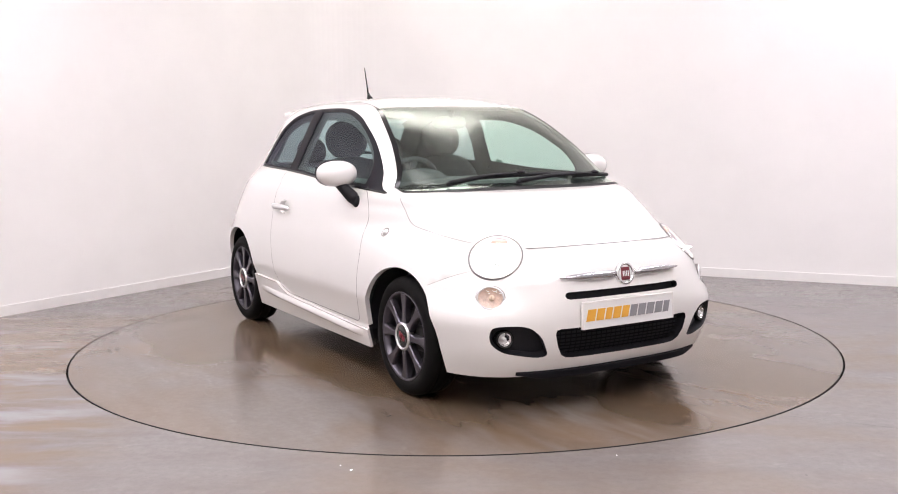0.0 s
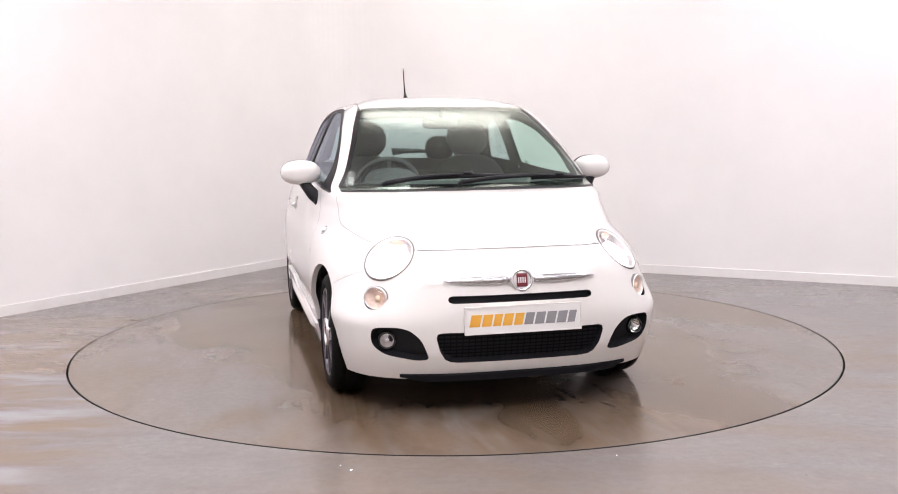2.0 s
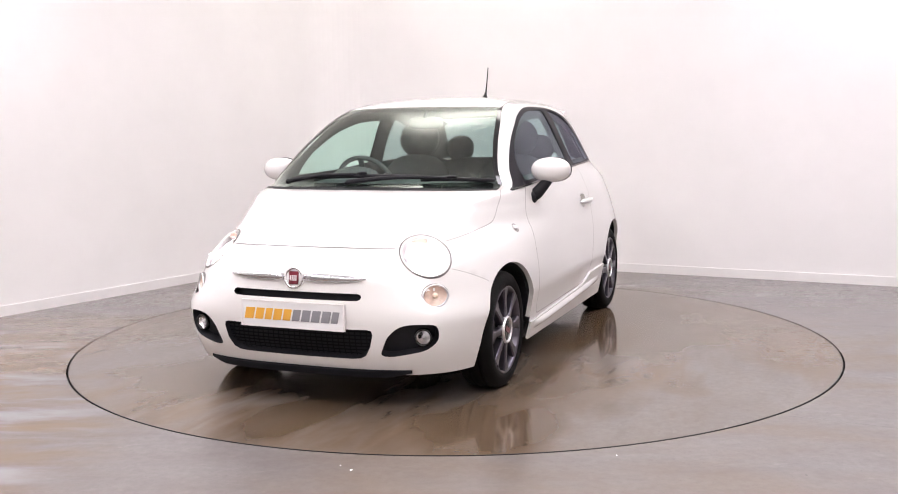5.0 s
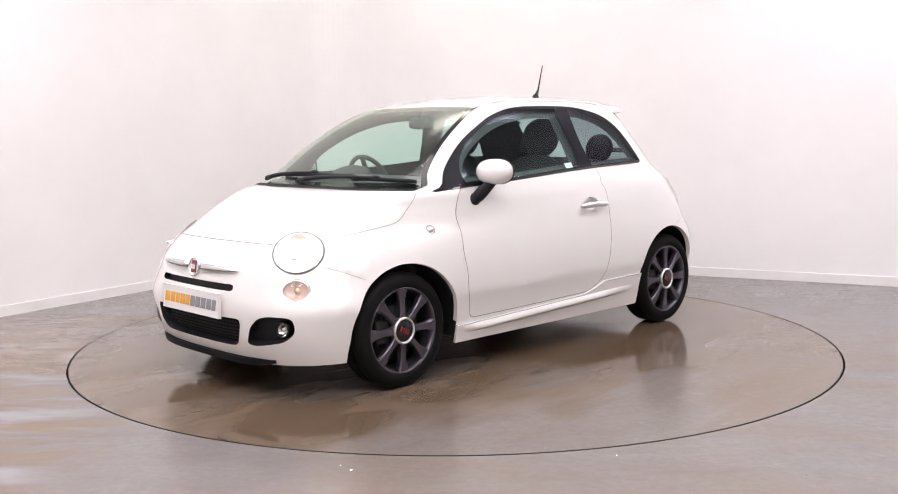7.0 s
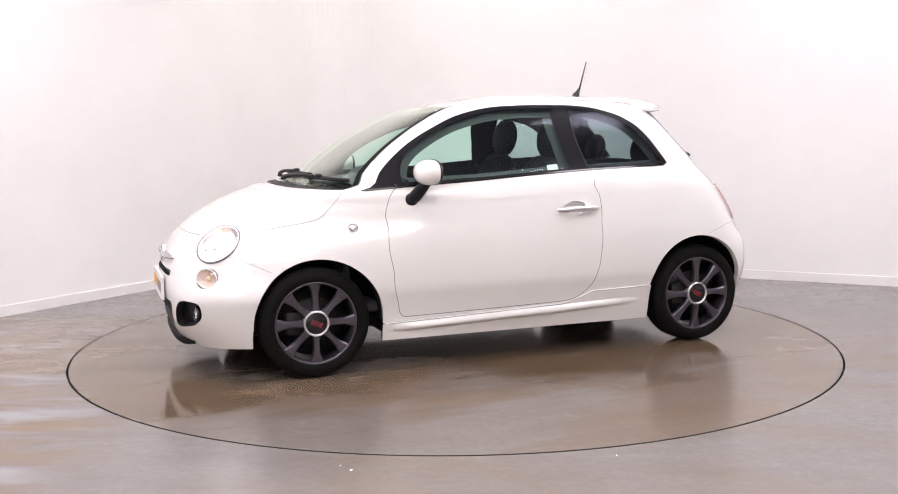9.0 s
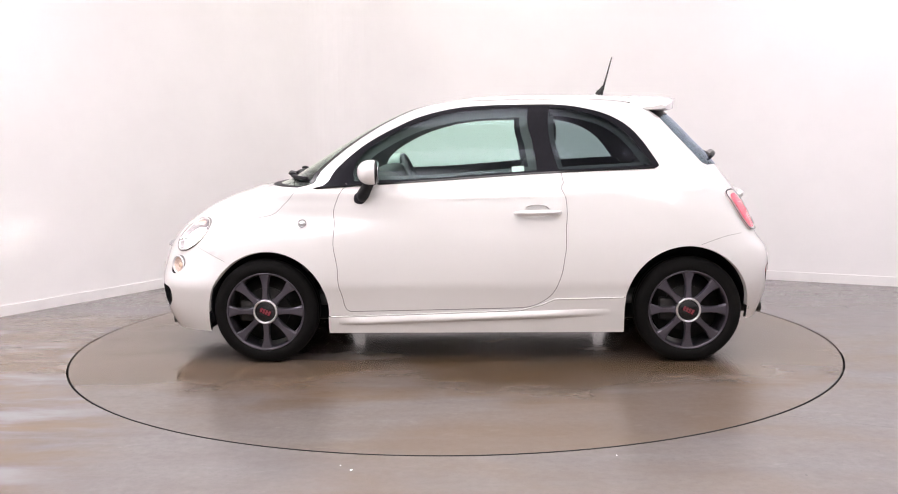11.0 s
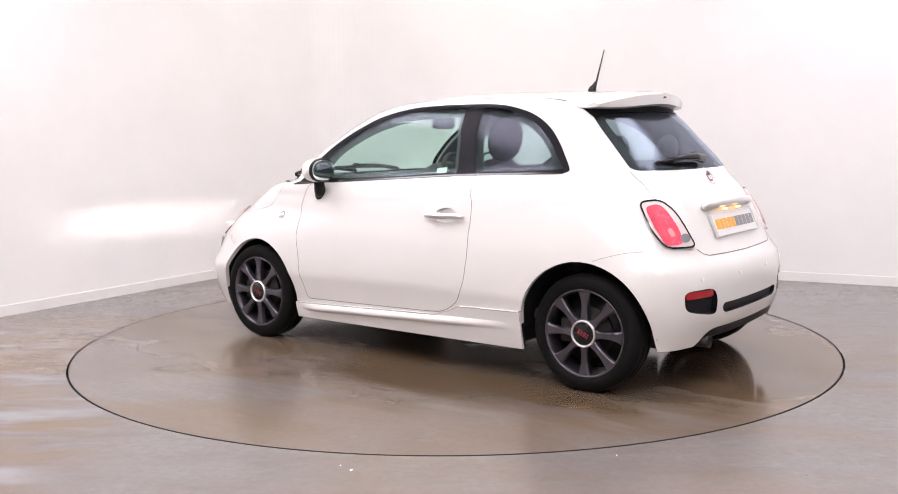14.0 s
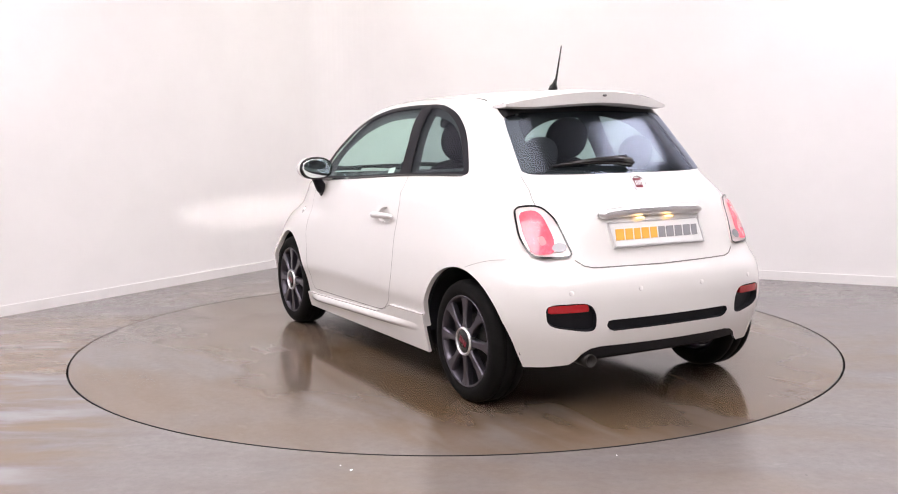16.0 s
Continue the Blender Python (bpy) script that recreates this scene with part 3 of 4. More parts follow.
def sheet(names, sides=(1,), lift=0.0, only=None):
    """A bmesh of the named panels on one or both sides."""
    bm = bmesh.new()
    for s in sides:
        made = {}
        for name in names:
            for f in SHEETS.get(name, ()):
                if only and not only(sum((SKIN[i] for i in f), Vector()) / 3):
                    continue
                vs = []
                for i in f:
                    if i not in made:
                        p = SKIN[i] + NORM[i] * lift
                        if p.y < .003:
                            p.y = 0
                        made[i] = bm.verts.new((p.x, p.y * s, p.z))
                    vs.append(made[i])
                n = (vs[1].co - vs[0].co).cross(vs[2].co - vs[0].co)
                m = NORM[f[0]]
                if n.dot(Vector((m.x, m.y * s, m.z))) < 0:
                    vs.reverse()
                if len(set(vs)) == 3:
                    bm.faces.new(vs)
    if len(sides) == 2:
        bmesh.ops.remove_doubles(bm, verts=[v for v in bm.verts if abs(v.co.y) < .001], dist=.0008)
    return bm


def ribbon(loop, s=1, width=.0036, lift=.002, closed=True, bm=None):
    """A thin dark line on the skin: the gap between two panels."""
    bm = bm or bmesh.new()
    ps = dense([Vector((min(max(p[0], 0), LEN), p[1])) for p in loop], .02, closed)
    P = [skin(p[0], p[1]) for p in ps]
    N = [normal_at(p[0], p[1]) for p in ps]
    n = len(ps)
    cols = []
    for i in range(n):
        a, b = (P[i - 1], P[(i + 1) % n]) if closed else (P[max(i - 1, 0)], P[min(i + 1, n - 1)])
        if (b - a).length < 1e-6:
            continue
        w = (b - a).normalized().cross(N[i]).normalized() * width / 2
        q = P[i] + N[i] * lift
        cols.append([bm.verts.new((v.x, v.y * s, v.z)) for v in (q - w, q + w)])
    pairs = list(zip(cols, cols[1:])) + ([(cols[-1], cols[0])] if closed else [])
    for a, b in pairs:
        bm.faces.new((a[0], a[1], b[1], b[0]))
    return bm


def flange(loop, s=1, depth=.02, bm=None, closed=True):
    """The turned-in edge of an opening in the skin."""
    bm = bm or bmesh.new()
    ps = [p for p in dense([Vector((min(max(p[0], 0), LEN), p[1])) for p in loop], .02, closed)]
    cols = []
    for p in ps:
        q, m = skin(p[0], p[1]), normal_at(p[0], p[1])
        r = q - m * depth
        cols.append([bm.verts.new((v.x, v.y * s, v.z)) for v in (q, r)])
    for a, b in zip(cols, cols[1:] + (cols[:1] if closed else [])):
        bm.faces.new((a[0], a[1], b[1], b[0]))
    return bm


# ---- materials of the car ----
M_PAINT = mat("white_car_paint", (.765, .752, .735), .32, coat=1.0, vary=.01, scale=3)
M_BLACK = mat("black_plastic", (.012, .012, .015), .5, vary=.2, scale=40, bump=.1, bump_scale=400, spec=.22)
M_GLOSS = mat("gloss_black", (.008, .008, .009), .12)
M_GAP = mat("panel_gap", (.20, .19, .185), .8)
M_SEAM = mat("fine_panel_seam", (.36, .345, .335), .7)
M_JOINT = mat("roof_joint_rubber", (.10, .095, .09), .7)
M_RUBBER = mat("tyre_rubber", (0.0066, 0.0063, 0.0063), .7, vary=.25, scale=20, bump=.15, bump_scale=120, spec=.1)
M_ALLOY = mat("grey_alloy", (.105, .097, .116), .32, metal=.8, vary=.06, scale=20)
M_CHROME = mat("chrome", (.82, .82, .83), .10, metal=1.0)
M_SATIN = mat("satin_chrome", (.82, .82, .83), .30, metal=1.0)
M_STRIP = mat("brushed_trim", (.58, .58, .60), .24, metal=1.0)
M_DARKMETAL = mat("dark_brake_metal", (.035, .033, .032), .45, metal=.6, vary=.3, scale=30)
M_TRIM = mat("interior_trim", (.06, .062, .064), .7, vary=.1, scale=40)
M_CLOTH = mat("seat_cloth", (.03, .03, .033), .9, vary=.25, scale=30)
M_HEADLINER = mat("headliner", (.24, .245, .24), .9, vary=.05, scale=60)
M_RED = mat("dark_red_badge", (.16, .008, .02), .3, coat=.5)
M_TAILRED = mat("red_lamp_lens", (.70, .06, .10), .12, coat=.8, vary=.6, scale=18, emit=(1, .12, .2), power=.28)
M_REFLECT = mat("red_reflector", (.36, .008, .012), .15, coat=.5)
M_AMBER = mat("clear_amber_lens", (.86, .68, .58), .2, coat=.8, vary=.15, scale=60)
M_PLATE = mat("plate_white", (.78, .78, .78), .35)
M_ORANGE = mat("orange_print", (.80, .42, .06), .5)
M_GREY = mat("grey_print", (.26, .26, .28), .5)
M_GLOW = mat("headlamp_glow", (1, 1, 1), .3, emit=(1, .96, .93), power=8)
M_LENS = glass("clear_lens", (.97, .97, .97), .6)
M_SCREEN = glass("windscreen_glass", (.78, .94, .88), .95, .22, (.94, 1, .93))
# bluish sheens carry the cast of the reflected lamps in the gloss colour
M_WINDOW = glass("door_glass", (.76, .94, .88), .45, .12, (.80, .86, 1))
M_TINT = glass("tinted_glass", (.50, .60, .60), .35, .14, (.80, .82, 1))
M_REAR = glass("rear_glass", (.46, .55, .56), .62, .18, (.74, .82, 1))
M_FRAME = mat("black_window_trim", (.008, .0075, .011), .4, vary=.15, scale=40, spec=.1)

car = new("car")
tagged(car, "small white three-door hatchback car with grey alloy wheels on the turntable", "car")
BOTH = (1, -1)
shell = part("body_shell", sheet(["body_shell"], BOTH), M_PAINT, car, "glossy white painted bodywork")
for nm in ("arch_front", "arch_rear"):
    for s in BOTH:
        part("arch_lip", flange([p for p in L[nm] if p[1] > ZB + .004], s, .025, closed=False), M_PAINT, car)


def roof_cap(lift=0.0):
    bm = bmesh.new()
    xs, ys = outline(np.interp(np.linspace(0, LEN, 101), row(ZT), TH), np.full(101, ZT))
    rim = [(float(x), float(y)) for x, y in zip(xs, ys)]
    rim = rim + [(x, -y) for x, y in rim[-2:0:-1]]
    pts = [Vector(p) for p in rim]
    n = len(pts)
    poly = np.array(rim)
    gx, gy = np.meshgrid(np.arange(-1.3, .6, .03), np.arange(-.6, .61, .03))
    ok = within(poly * .985 + np.array([-.005, 0]), gx.ravel(), gy.ravel())
    pts += [Vector((float(a), float(b))) for a, b, o in zip(gx.ravel(), gy.ravel(), ok) if o]
    vs, _, fs, *_ = delaunay_2d_cdt(pts, [(i, (i + 1) % n) for i in range(n)], [], 1, 1e-5)
    z = top_z(np.array([v[0] for v in vs]), np.array([v[1] for v in vs]))
    for i in range(n):
        z[i] = ZT
    bv = [bm.verts.new((v[0], v[1], float(h) + lift)) for v, h in zip(vs, z)]
    for f in fs:
        bm.faces.new([bv[i] for i in f])
    bmesh.ops.recalc_face_normals(bm, faces=bm.faces)
    if sum(f.normal.z for f in bm.faces) < 0:
        bmesh.ops.reverse_faces(bm, faces=bm.faces)
    return bm


part("roof", roof_cap(), M_PAINT, car)
part("bonnet", sheet(["bonnet"], BOTH), M_PAINT, car)
part("front_bumper", sheet(["front_bumper"], BOTH), M_PAINT, car)
part("rear_bumper", sheet(["rear_bumper"], BOTH), M_PAINT, car)
tailgate = part("tailgate", sheet(["tailgate"], BOTH), M_PAINT, car)
part("windscreen", sheet(["windscreen"], BOTH), M_SCREEN, car, "clear green-tinted windscreen").visible_shadow = False
part("rear_window", sheet(["rear_window"], BOTH), M_REAR, car, "dark tinted rear window").visible_shadow = False
part("cowl", sheet(["cowl"], BOTH, .002), M_BLACK, car, "black plastic scuttle panel")
part("diffuser", sheet(["diffuser"], BOTH, -.004), M_BLACK, car, "black plastic rear valance")
for s in BOTH:
    door = part("door", sheet(["door"], (s,)), M_PAINT, car)
    part("side_skirt", join(sheet(["side_skirt"], (s,), .014), flange(side((.79, .262), (.25, .279), (-.25, .297), (-.36, .327), (-.43, .358), (-.80, .366)), s, -.014, closed=False), flange(side((.797, .172), (.797, .262)), s, -.014, closed=False), flange(side((-.804, .172), (-.804, .30), (-.810, .366)), s, -.014, closed=False)), M_PAINT, car)
    part("window_frame", sheet(["side_frame"], (s,), .001), M_FRAME, car, "black window surround")
    part("side_window", sheet(["side_window"], (s,), -.004), M_WINDOW, car, "clear door window").visible_shadow = False
    part("quarter_window", sheet(["quarter_window"], (s,), -.004), M_TINT, car, "dark tinted rear quarter window").visible_shadow = False
    part("panel_gap", ribbon(DOOR_LINE, s, closed=False), M_GAP, door)
    edge = [p for i, p in enumerate(L["bonnet"]) if p[1] < .966 and (p[0] > .001 or i == 0)]
    hole = np.array([[p[0], p[1]] for p in L["head_hole"]])
    lid = within(hole, np.array([p[0] for p in edge]), np.array([p[1] for p in edge]))
    first, last = int(np.argmax(lid)), len(lid) - int(np.argmax(lid[::-1]))
    part("panel_gap", ribbon(edge[:first], s, .0045, .0035, closed=False), M_GAP, car)
    part("panel_gap", ribbon(edge[last:], s, .0038, .0035, closed=False), M_SEAM, car)


def lining():
    bm = sheet(["body_shell", "bonnet", "door", "side_frame", "tailgate", "cowl"], BOTH, -.022, lambda p: p.z > .72 and p.x < 1.02 and p.x > -1.5)
    return bm


for s in BOTH:
    part("pillar_trim", ribbon(L["side_window"], s, .085, -.032), M_TRIM, car, "dark trim inside the door frame")
    part("pillar_trim", ribbon(smooth_loop(aft((.43, 1.365), (.485, 1.32), (.512, 1.2), (.535, 1.072)), 4, False), s, .13, -.03, closed=False), M_TRIM, car, "dark trim beside the rear window")
    part("pillar_trim", ribbon(L["quarter_window"], s, .065, -.032), M_TRIM, car, "dark trim inside the rear pillar")
# black sheet added behind the panels, so their white backs stay dark
part("inner_liner", sheet(["body_shell", "bonnet", "front_bumper", "rear_bumper", "side_skirt", "door", "tailgate"], BOTH, -.016, lambda p: p.z < .70 or p.x > 1.04), M_BLACK, car, "black sheet added inside the bodywork to keep it dark")
part("interior_lining", lining(), M_TRIM, car, "dark grey interior trim")
part("headliner", roof_cap(-.025), M_HEADLINER, car, "pale grey cloth headliner")


# ---- wheels ----
def build_wheel(x, s):
    """One wheel; s is the side (1 left, -1 right)."""
    R = .288
    hub = new("wheel")
    hub.parent = car
    hub.location = (x, s * .700, R)
    k = s
    prof = [(.212, -.088), (.235, -.092), (.262, -.088), (.279, -.075), (.287, -.055), (.288, -.034), (.282, -.032), (.282, -.026), (.288, -.024), (.288, .024), (.282, .026), (.282, .032), (.288, .034), (.287, .055), (.279, .075), (.262, .087), (.240, .091), (.215, .084), (.208, .07), (.208, -.07)]
    part("tyre", lathe([(r, h * k) for r, h in prof], 72, "y", closed=True), M_RUBBER, hub, "black rubber tyre")
    rim = [(.207, -.07), (.213, .075), (.216, .083), (.212, .086), (.204, .080), (.197, .045), (.190, -.07)]
    part("rim", lathe([(r, h * k) for r, h in rim], 72, "y", closed=True), M_ALLOY, hub, "dark grey alloy rim")
    for i in range(8):
        bm = bmesh.new()
        a = math.pi / 2 + i * math.pi / 4
        rows = []
        for r, w, y0, y1 in ((.05, .024, .055, .084), (.07, .021, .052, .084), (.09, .0165, .048, .083), (.12, .0155, .048, .082), (.15, .018, .05, .081), (.180, .025, .052, .082), (.203, .034, .06, .083)):
            rows.append([bm.verts.new((r * math.cos(a) - u * math.sin(a), v * k, r * math.sin(a) + u * math.cos(a))) for u, v in ((-w, y0), (-w, y1 - .006), (-w * .72, y1), (w * .72, y1), (w, y1 - .006), (w, y0))])
        for p, q in zip(rows, rows[1:]):
            for j in range(6):
                bm.faces.new((p[j], p[(j + 1) % 6], q[(j + 1) % 6], q[j]))
        bm.faces.new(rows[0]), bm.faces.new(rows[-1])
        bmesh.ops.recalc_face_normals(bm, faces=bm.faces)
        part("spoke", bm, M_ALLOY, hub, smooth=False)
    part("hub_ring", lathe([(.068, .06 * k), (.068, .086 * k), (.065, .093 * k), (.060, .094 * k), (.056, .089 * k), (.056, .06 * k)], 48, "y", closed=True), M_SATIN, hub, "bright metal ring")
    part("hub_cap", lathe([(.0565, .06 * k), (.0565, .086 * k), (.050, .089 * k), (.001, .090 * k)], 48, "y"), M_GLOSS, hub, "black hub cap with a red mark")
    bm = bmesh.new()
    for j in range(4):
        o = -.024 + j * .016
        box(o - .006, o + .006, (.0895 if k > 0 else -.0915), (.0915 if k > 0 else -.0895), -.013, .013, bm=bm)
    bmesh.ops.transform(bm, matrix=Matrix.Rotation(radians(-25 * k), 4, "Y"), verts=bm.verts)
    part("mark", bm, M_RED, hub, "small red mark", smooth=False)
    part("brake_disc", lathe([(.02, .012 * k), (.125, .012 * k), (.125, .030 * k), (.05, .032 * k), (.05, .05 * k), (.02, .05 * k)], 48, "y"), M_DARKMETAL, hub)
    # dark disc added behind the spokes, in place of shade inside the barrel
    part("dark_backing", lathe([(.02, -.022 * k), (.183, -.022 * k), (.183, -.028 * k), (.02, -.028 * k)], 40, "y"), M_DARKMETAL, hub)
    part("caliper", box(.06, .15, min(-.01 * k, .05 * k), max(-.01 * k, .05 * k), -.06, .06, .012), M_DARKMETAL, hub)
    return hub


for wx in (1.15, -1.15):
    for s in BOTH:
        build_wheel(wx, s)
        cx, cz, r = ARCHES[0] if wx > 0 else ARCHES[1]
        bm = bmesh.new()
        cols = []
        for i in range(33):
            a = math.pi * (-.02 + 1.04 * i / 32)
            lip = min(.785, float(side_y(cx + r * math.cos(a), max(cz + r * math.sin(a), .2))) - .022)
            cols.append([bm.verts.new((cx + (r + d) * math.cos(a), (y or lip) * s, max(cz + (r + d) * math.sin(a), .205))) for y, d in ((0, .004), (.70, .012), (.46, .012))] + [bm.verts.new((cx, .46 * s, cz))])
        for a, b in zip(cols, cols[1:]):
            for j in range(3):
                bm.faces.new((a[j], a[j + 1], b[j + 1], b[j])) if j < 2 else bm.faces.new((a[2], a[3], b[2]))
        part("wheel_arch_liner", bm, M_BLACK, car)

# black fillers, added unseen: they keep the lit cavity from showing below
part("bay_filler", box(.98, 1.46, -.44, .44, .301, .66, .05), M_BLACK, car)
part("bumper_filler", box(1.462, 1.50, -.66, .66, .20, .56, .01), M_BLACK, car)
part("underbody", box(-1.45, 1.60, -.50, .50, .186, .30, .03), M_BLACK, car)
part("underbody", box(-.78, .78, -.74, .74, .188, .30, .02), M_BLACK, car)


def undertray(front):
    """Black tray, added to close the bumper from below and hide its lit inside."""
    z = .182 if front else .262
    ys = np.linspace(-.70, .70, 41) if front else np.linspace(-.44, .44, 31)
    x0 = 1.47 if front else -1.35
    bm = bmesh.new()
    for h in (0, .006):
        rim = [bm.verts.new((float(front_x(y, z) if front else rear_x(y, z)) - (.014 if front else -.02), float(y), z + h)) for y in ys]
        back = [bm.verts.new((x0, float(y), z + h)) for y in ys]
        for i in range(len(ys) - 1):
            if front and min(rim[i].co.x, rim[i + 1].co.x) < x0 + .01:
                continue
            bm.faces.new((rim[i], rim[i + 1], back[i + 1], back[i]))
    bmesh.ops.delete(bm, geom=[v for v in bm.verts if not v.link_faces], context="VERTS")
    return bm


part("undertray", undertray(True), M_BLACK, car, smooth=False)
part("undertray", undertray(False), M_BLACK, car, smooth=False)


# ---- lamps, grilles, trim and fittings of the car ----
def patch(loop, s=1, lift=0.0, step=.02):
    """A piece of the skin inside one loop, lifted or sunk."""
    ps = dense([Vector((min(max(p[0], 0), LEN), p[1])) for p in loop], step)
    n = len(ps)
    poly = np.array([[p[0], p[1]] for p in ps])
    lo, hi = poly.min(0), poly.max(0)
    gx, gy = np.meshgrid(np.arange(lo[0], hi[0], step), np.arange(lo[1], hi[1], step))
    ok = within(poly, gx.ravel(), gy.ravel())
    pts = ps + [Vector((float(a), float(b))) for a, b, o in zip(gx.ravel(), gy.ravel(), ok) if o]
    vs, _, fs, *_ = delaunay_2d_cdt(pts, [(i, (i + 1) % n) for i in range(n)], [], 0, 1e-5)
    c = np.array([[sum(vs[j][0] for j in f) / 3, sum(vs[j][1] for j in f) / 3] for f in fs])
    keep = within(poly, c[:, 0], c[:, 1])
    bm = bmesh.new()
    bv, nv = [], []
    for v in vs:
        m = normal_at(v[0], v[1])
        p = skin(v[0], v[1]) + m * lift
        bv.append(bm.verts.new((p.x, p.y * s, p.z)))
        nv.append(Vector((m.x, m.y * s, m.z)))
    for f, k in zip(fs, keep):
        if k:
            q = [bv[i] for i in f]
            if (q[1].co - q[0].co).cross(q[2].co - q[0].co).dot(nv[f[0]]) < 0:
                q.reverse()
            bm.faces.new(q)
    bmesh.ops.delete(bm, geom=[v for v in bm.verts if not v.link_faces], context="VERTS")
    return bm


def moved(bm, m):
    bmesh.ops.transform(bm, matrix=m, verts=bm.verts)
    if m.to_3x3().determinant() < 0:
        bmesh.ops.reverse_faces(bm, faces=bm.faces)
    return bm


def facing(p, n, s=1):
    """A frame at p whose z axis points along n and whose y axis points up."""
    p, n = Vector((p[0], p[1] * s, p[2])), Vector((n[0], n[1] * s, n[2])).normalized()
    u = Vector((0, 0, 1)).cross(n).normalized()
    v = n.cross(u)
    return Matrix.Translation(p) @ Matrix((u, v, n)).transposed().to_4x4()


def squash(k):
    return Matrix.Diagonal((1, k, 1, 1))


def on_skin(c, s=1, lift=0.0):
    p = skin(c[0], c[1]) + normal_at(c[0], c[1]) * lift
    return Vector((p.x, p.y * s, p.z))


def build_headlight(s):
    m, r = facing(HEAD_C, HEAD_N, s), HEAD_R
    lamp = part("headlight", moved(lathe([(r - .010, -.05), (r - .002, -.05), (r, .002), (r - .003, .007), (r - .008, .006), (r - .011, .0)], 56, "z", closed=True), m), M_PAINT, car, "round lit headlight with a bright rim")
    part("rim_gap", moved(lathe([(r + .0035, -.03), (r + .0035, .004), (r + .001, .008), (r - .002, .007), (r - .001, -.03)], 56, "z", closed=True), m), M_GAP, lamp)
    part("rim_seam", ribbon([from_front(q.y, q.z) for q in (drop(p, HEAD_N) for p in ring3(HEAD_C, HEAD_N, r + .003))], s, .0045, .002), M_GAP, lamp)
    part("reflector", moved(lathe([(r - .010, .002), (.10, -.018), (.085, -.04), (.05, -.058), (.001, -.062)], 48, "z", caps=(False, True)), m), M_BOWL, lamp, "chrome reflector bowl")
    part("bulb", moved(lathe([(.080, -.012), (.076, .006), (.045, .013), (.001, .016)], 40, "z", (0, -.020, -.018)), m), M_GLOW, lamp, "glowing white lamp")
    # added unseen: a bright slit between two blades lets out a flat low-beam fan
    fan = facing(HEAD_C, (1, .02, -.035), s) @ pose(0, -.022, .046)
    part("beam_source", moved(box(-.021, .021, -.003, .003, -.030, -.029), fan), M_BEAM, lamp, "low-beam slit", smooth=False)
    part("beam_blade", moved(join(box(-.028, .028, .0032, .0042, -.031, .034), box(-.028, .028, -.0042, -.0032, -.031, .016), box(-.028, .028, -.0042, .0042, -.033, -.031), box(-.0285, -.0275, -.0042, .0042, -.031, .034), box(.0275, .0285, -.0042, .0042, -.031, .034)), fan), M_CHROME_DULL, lamp, smooth=False)
    # casing made to glow, so the dark blades vanish against the bulb
    part("beam_casing", moved(join(box(-.029, .029, .0044, .0056, -.034, .033), box(-.029, .029, -.0056, -.0044, -.034, .016)), fan), M_GLOW, lamp, smooth=False)
    part("turn_signal", moved(blob(.040, .016, .012), m @ pose(-.006 * s, .082, .006)), M_BLUSH, lamp, "pink-amber signal bulb cover")
    lens = part("lens", moved(lathe([(r - .007, .004), (r * .8, .016), (r * .5, .026), (.001, .030)], 56, "z", caps=(False, True)), m), M_LENS, lamp, "clear domed lens")
    lens.visible_shadow = False


def build_signal(s):
    m, r = facing(SIGNAL_C, SIGNAL_N, s) @ squash(.81), SIGNAL_R
    lamp = part("indicator_lamp", moved(lathe([(r - .008, -.03), (r, -.03), (r + .001, .002), (r - .003, .006), (r - .008, .004)], 48, "z", closed=True), m), M_SATIN, car, "round side lamp with a bright rim")
    part("rim_gap", moved(lathe([(r + .003, -.03), (r + .003, .0), (r, .001), (r, -.03)], 48, "z", closed=True), m), M_GAP, lamp)
    part("reflector", moved(lathe([(r - .006, .0), (.045, -.016), (.001, -.022)], 40, "z", caps=(False, True)), m), M_AMBER, lamp, "peach-tinted reflector")
    part("bulb", moved(blob(.013, .017, .010), m @ pose(.004, 0, -.010)), M_CREAM, lamp)
    part("lens", moved(lathe([(r - .006, .003), (r * .7, .012), (.001, .018)], 48, "z", caps=(False, True)), m), M_LENS, lamp, "clear domed lens").visible_shadow = False


def build_fog(s):
    p, n = (1.728, .586, .350), (.97, .22, .0)
    m = facing(p, n, s)
    lamp = part("fog_lamp", moved(lathe([(.040, -.06), (.042, -.004), (.040, .004), (.034, .006), (.031, .0), (.031, -.06)], 36, "z", closed=True), m), M_GLOSS, car, "small round fog lamp")
    part("reflector", moved(lathe([(.032, -.002), (.024, -.016), (.001, -.022)], 32, "z", caps=(False, True)), m), M_CHROME, lamp)
    part("bulb", moved(lathe([(.010, -.02), (.009, -.004), (.001, -.002)], 20, "z"), m), M_SATIN, lamp)
    part("lens", moved(lathe([(.032, .0), (.02, .007), (.001, .010)], 32, "z", caps=(False, True)), m), M_LENS, lamp).visible_shadow = False


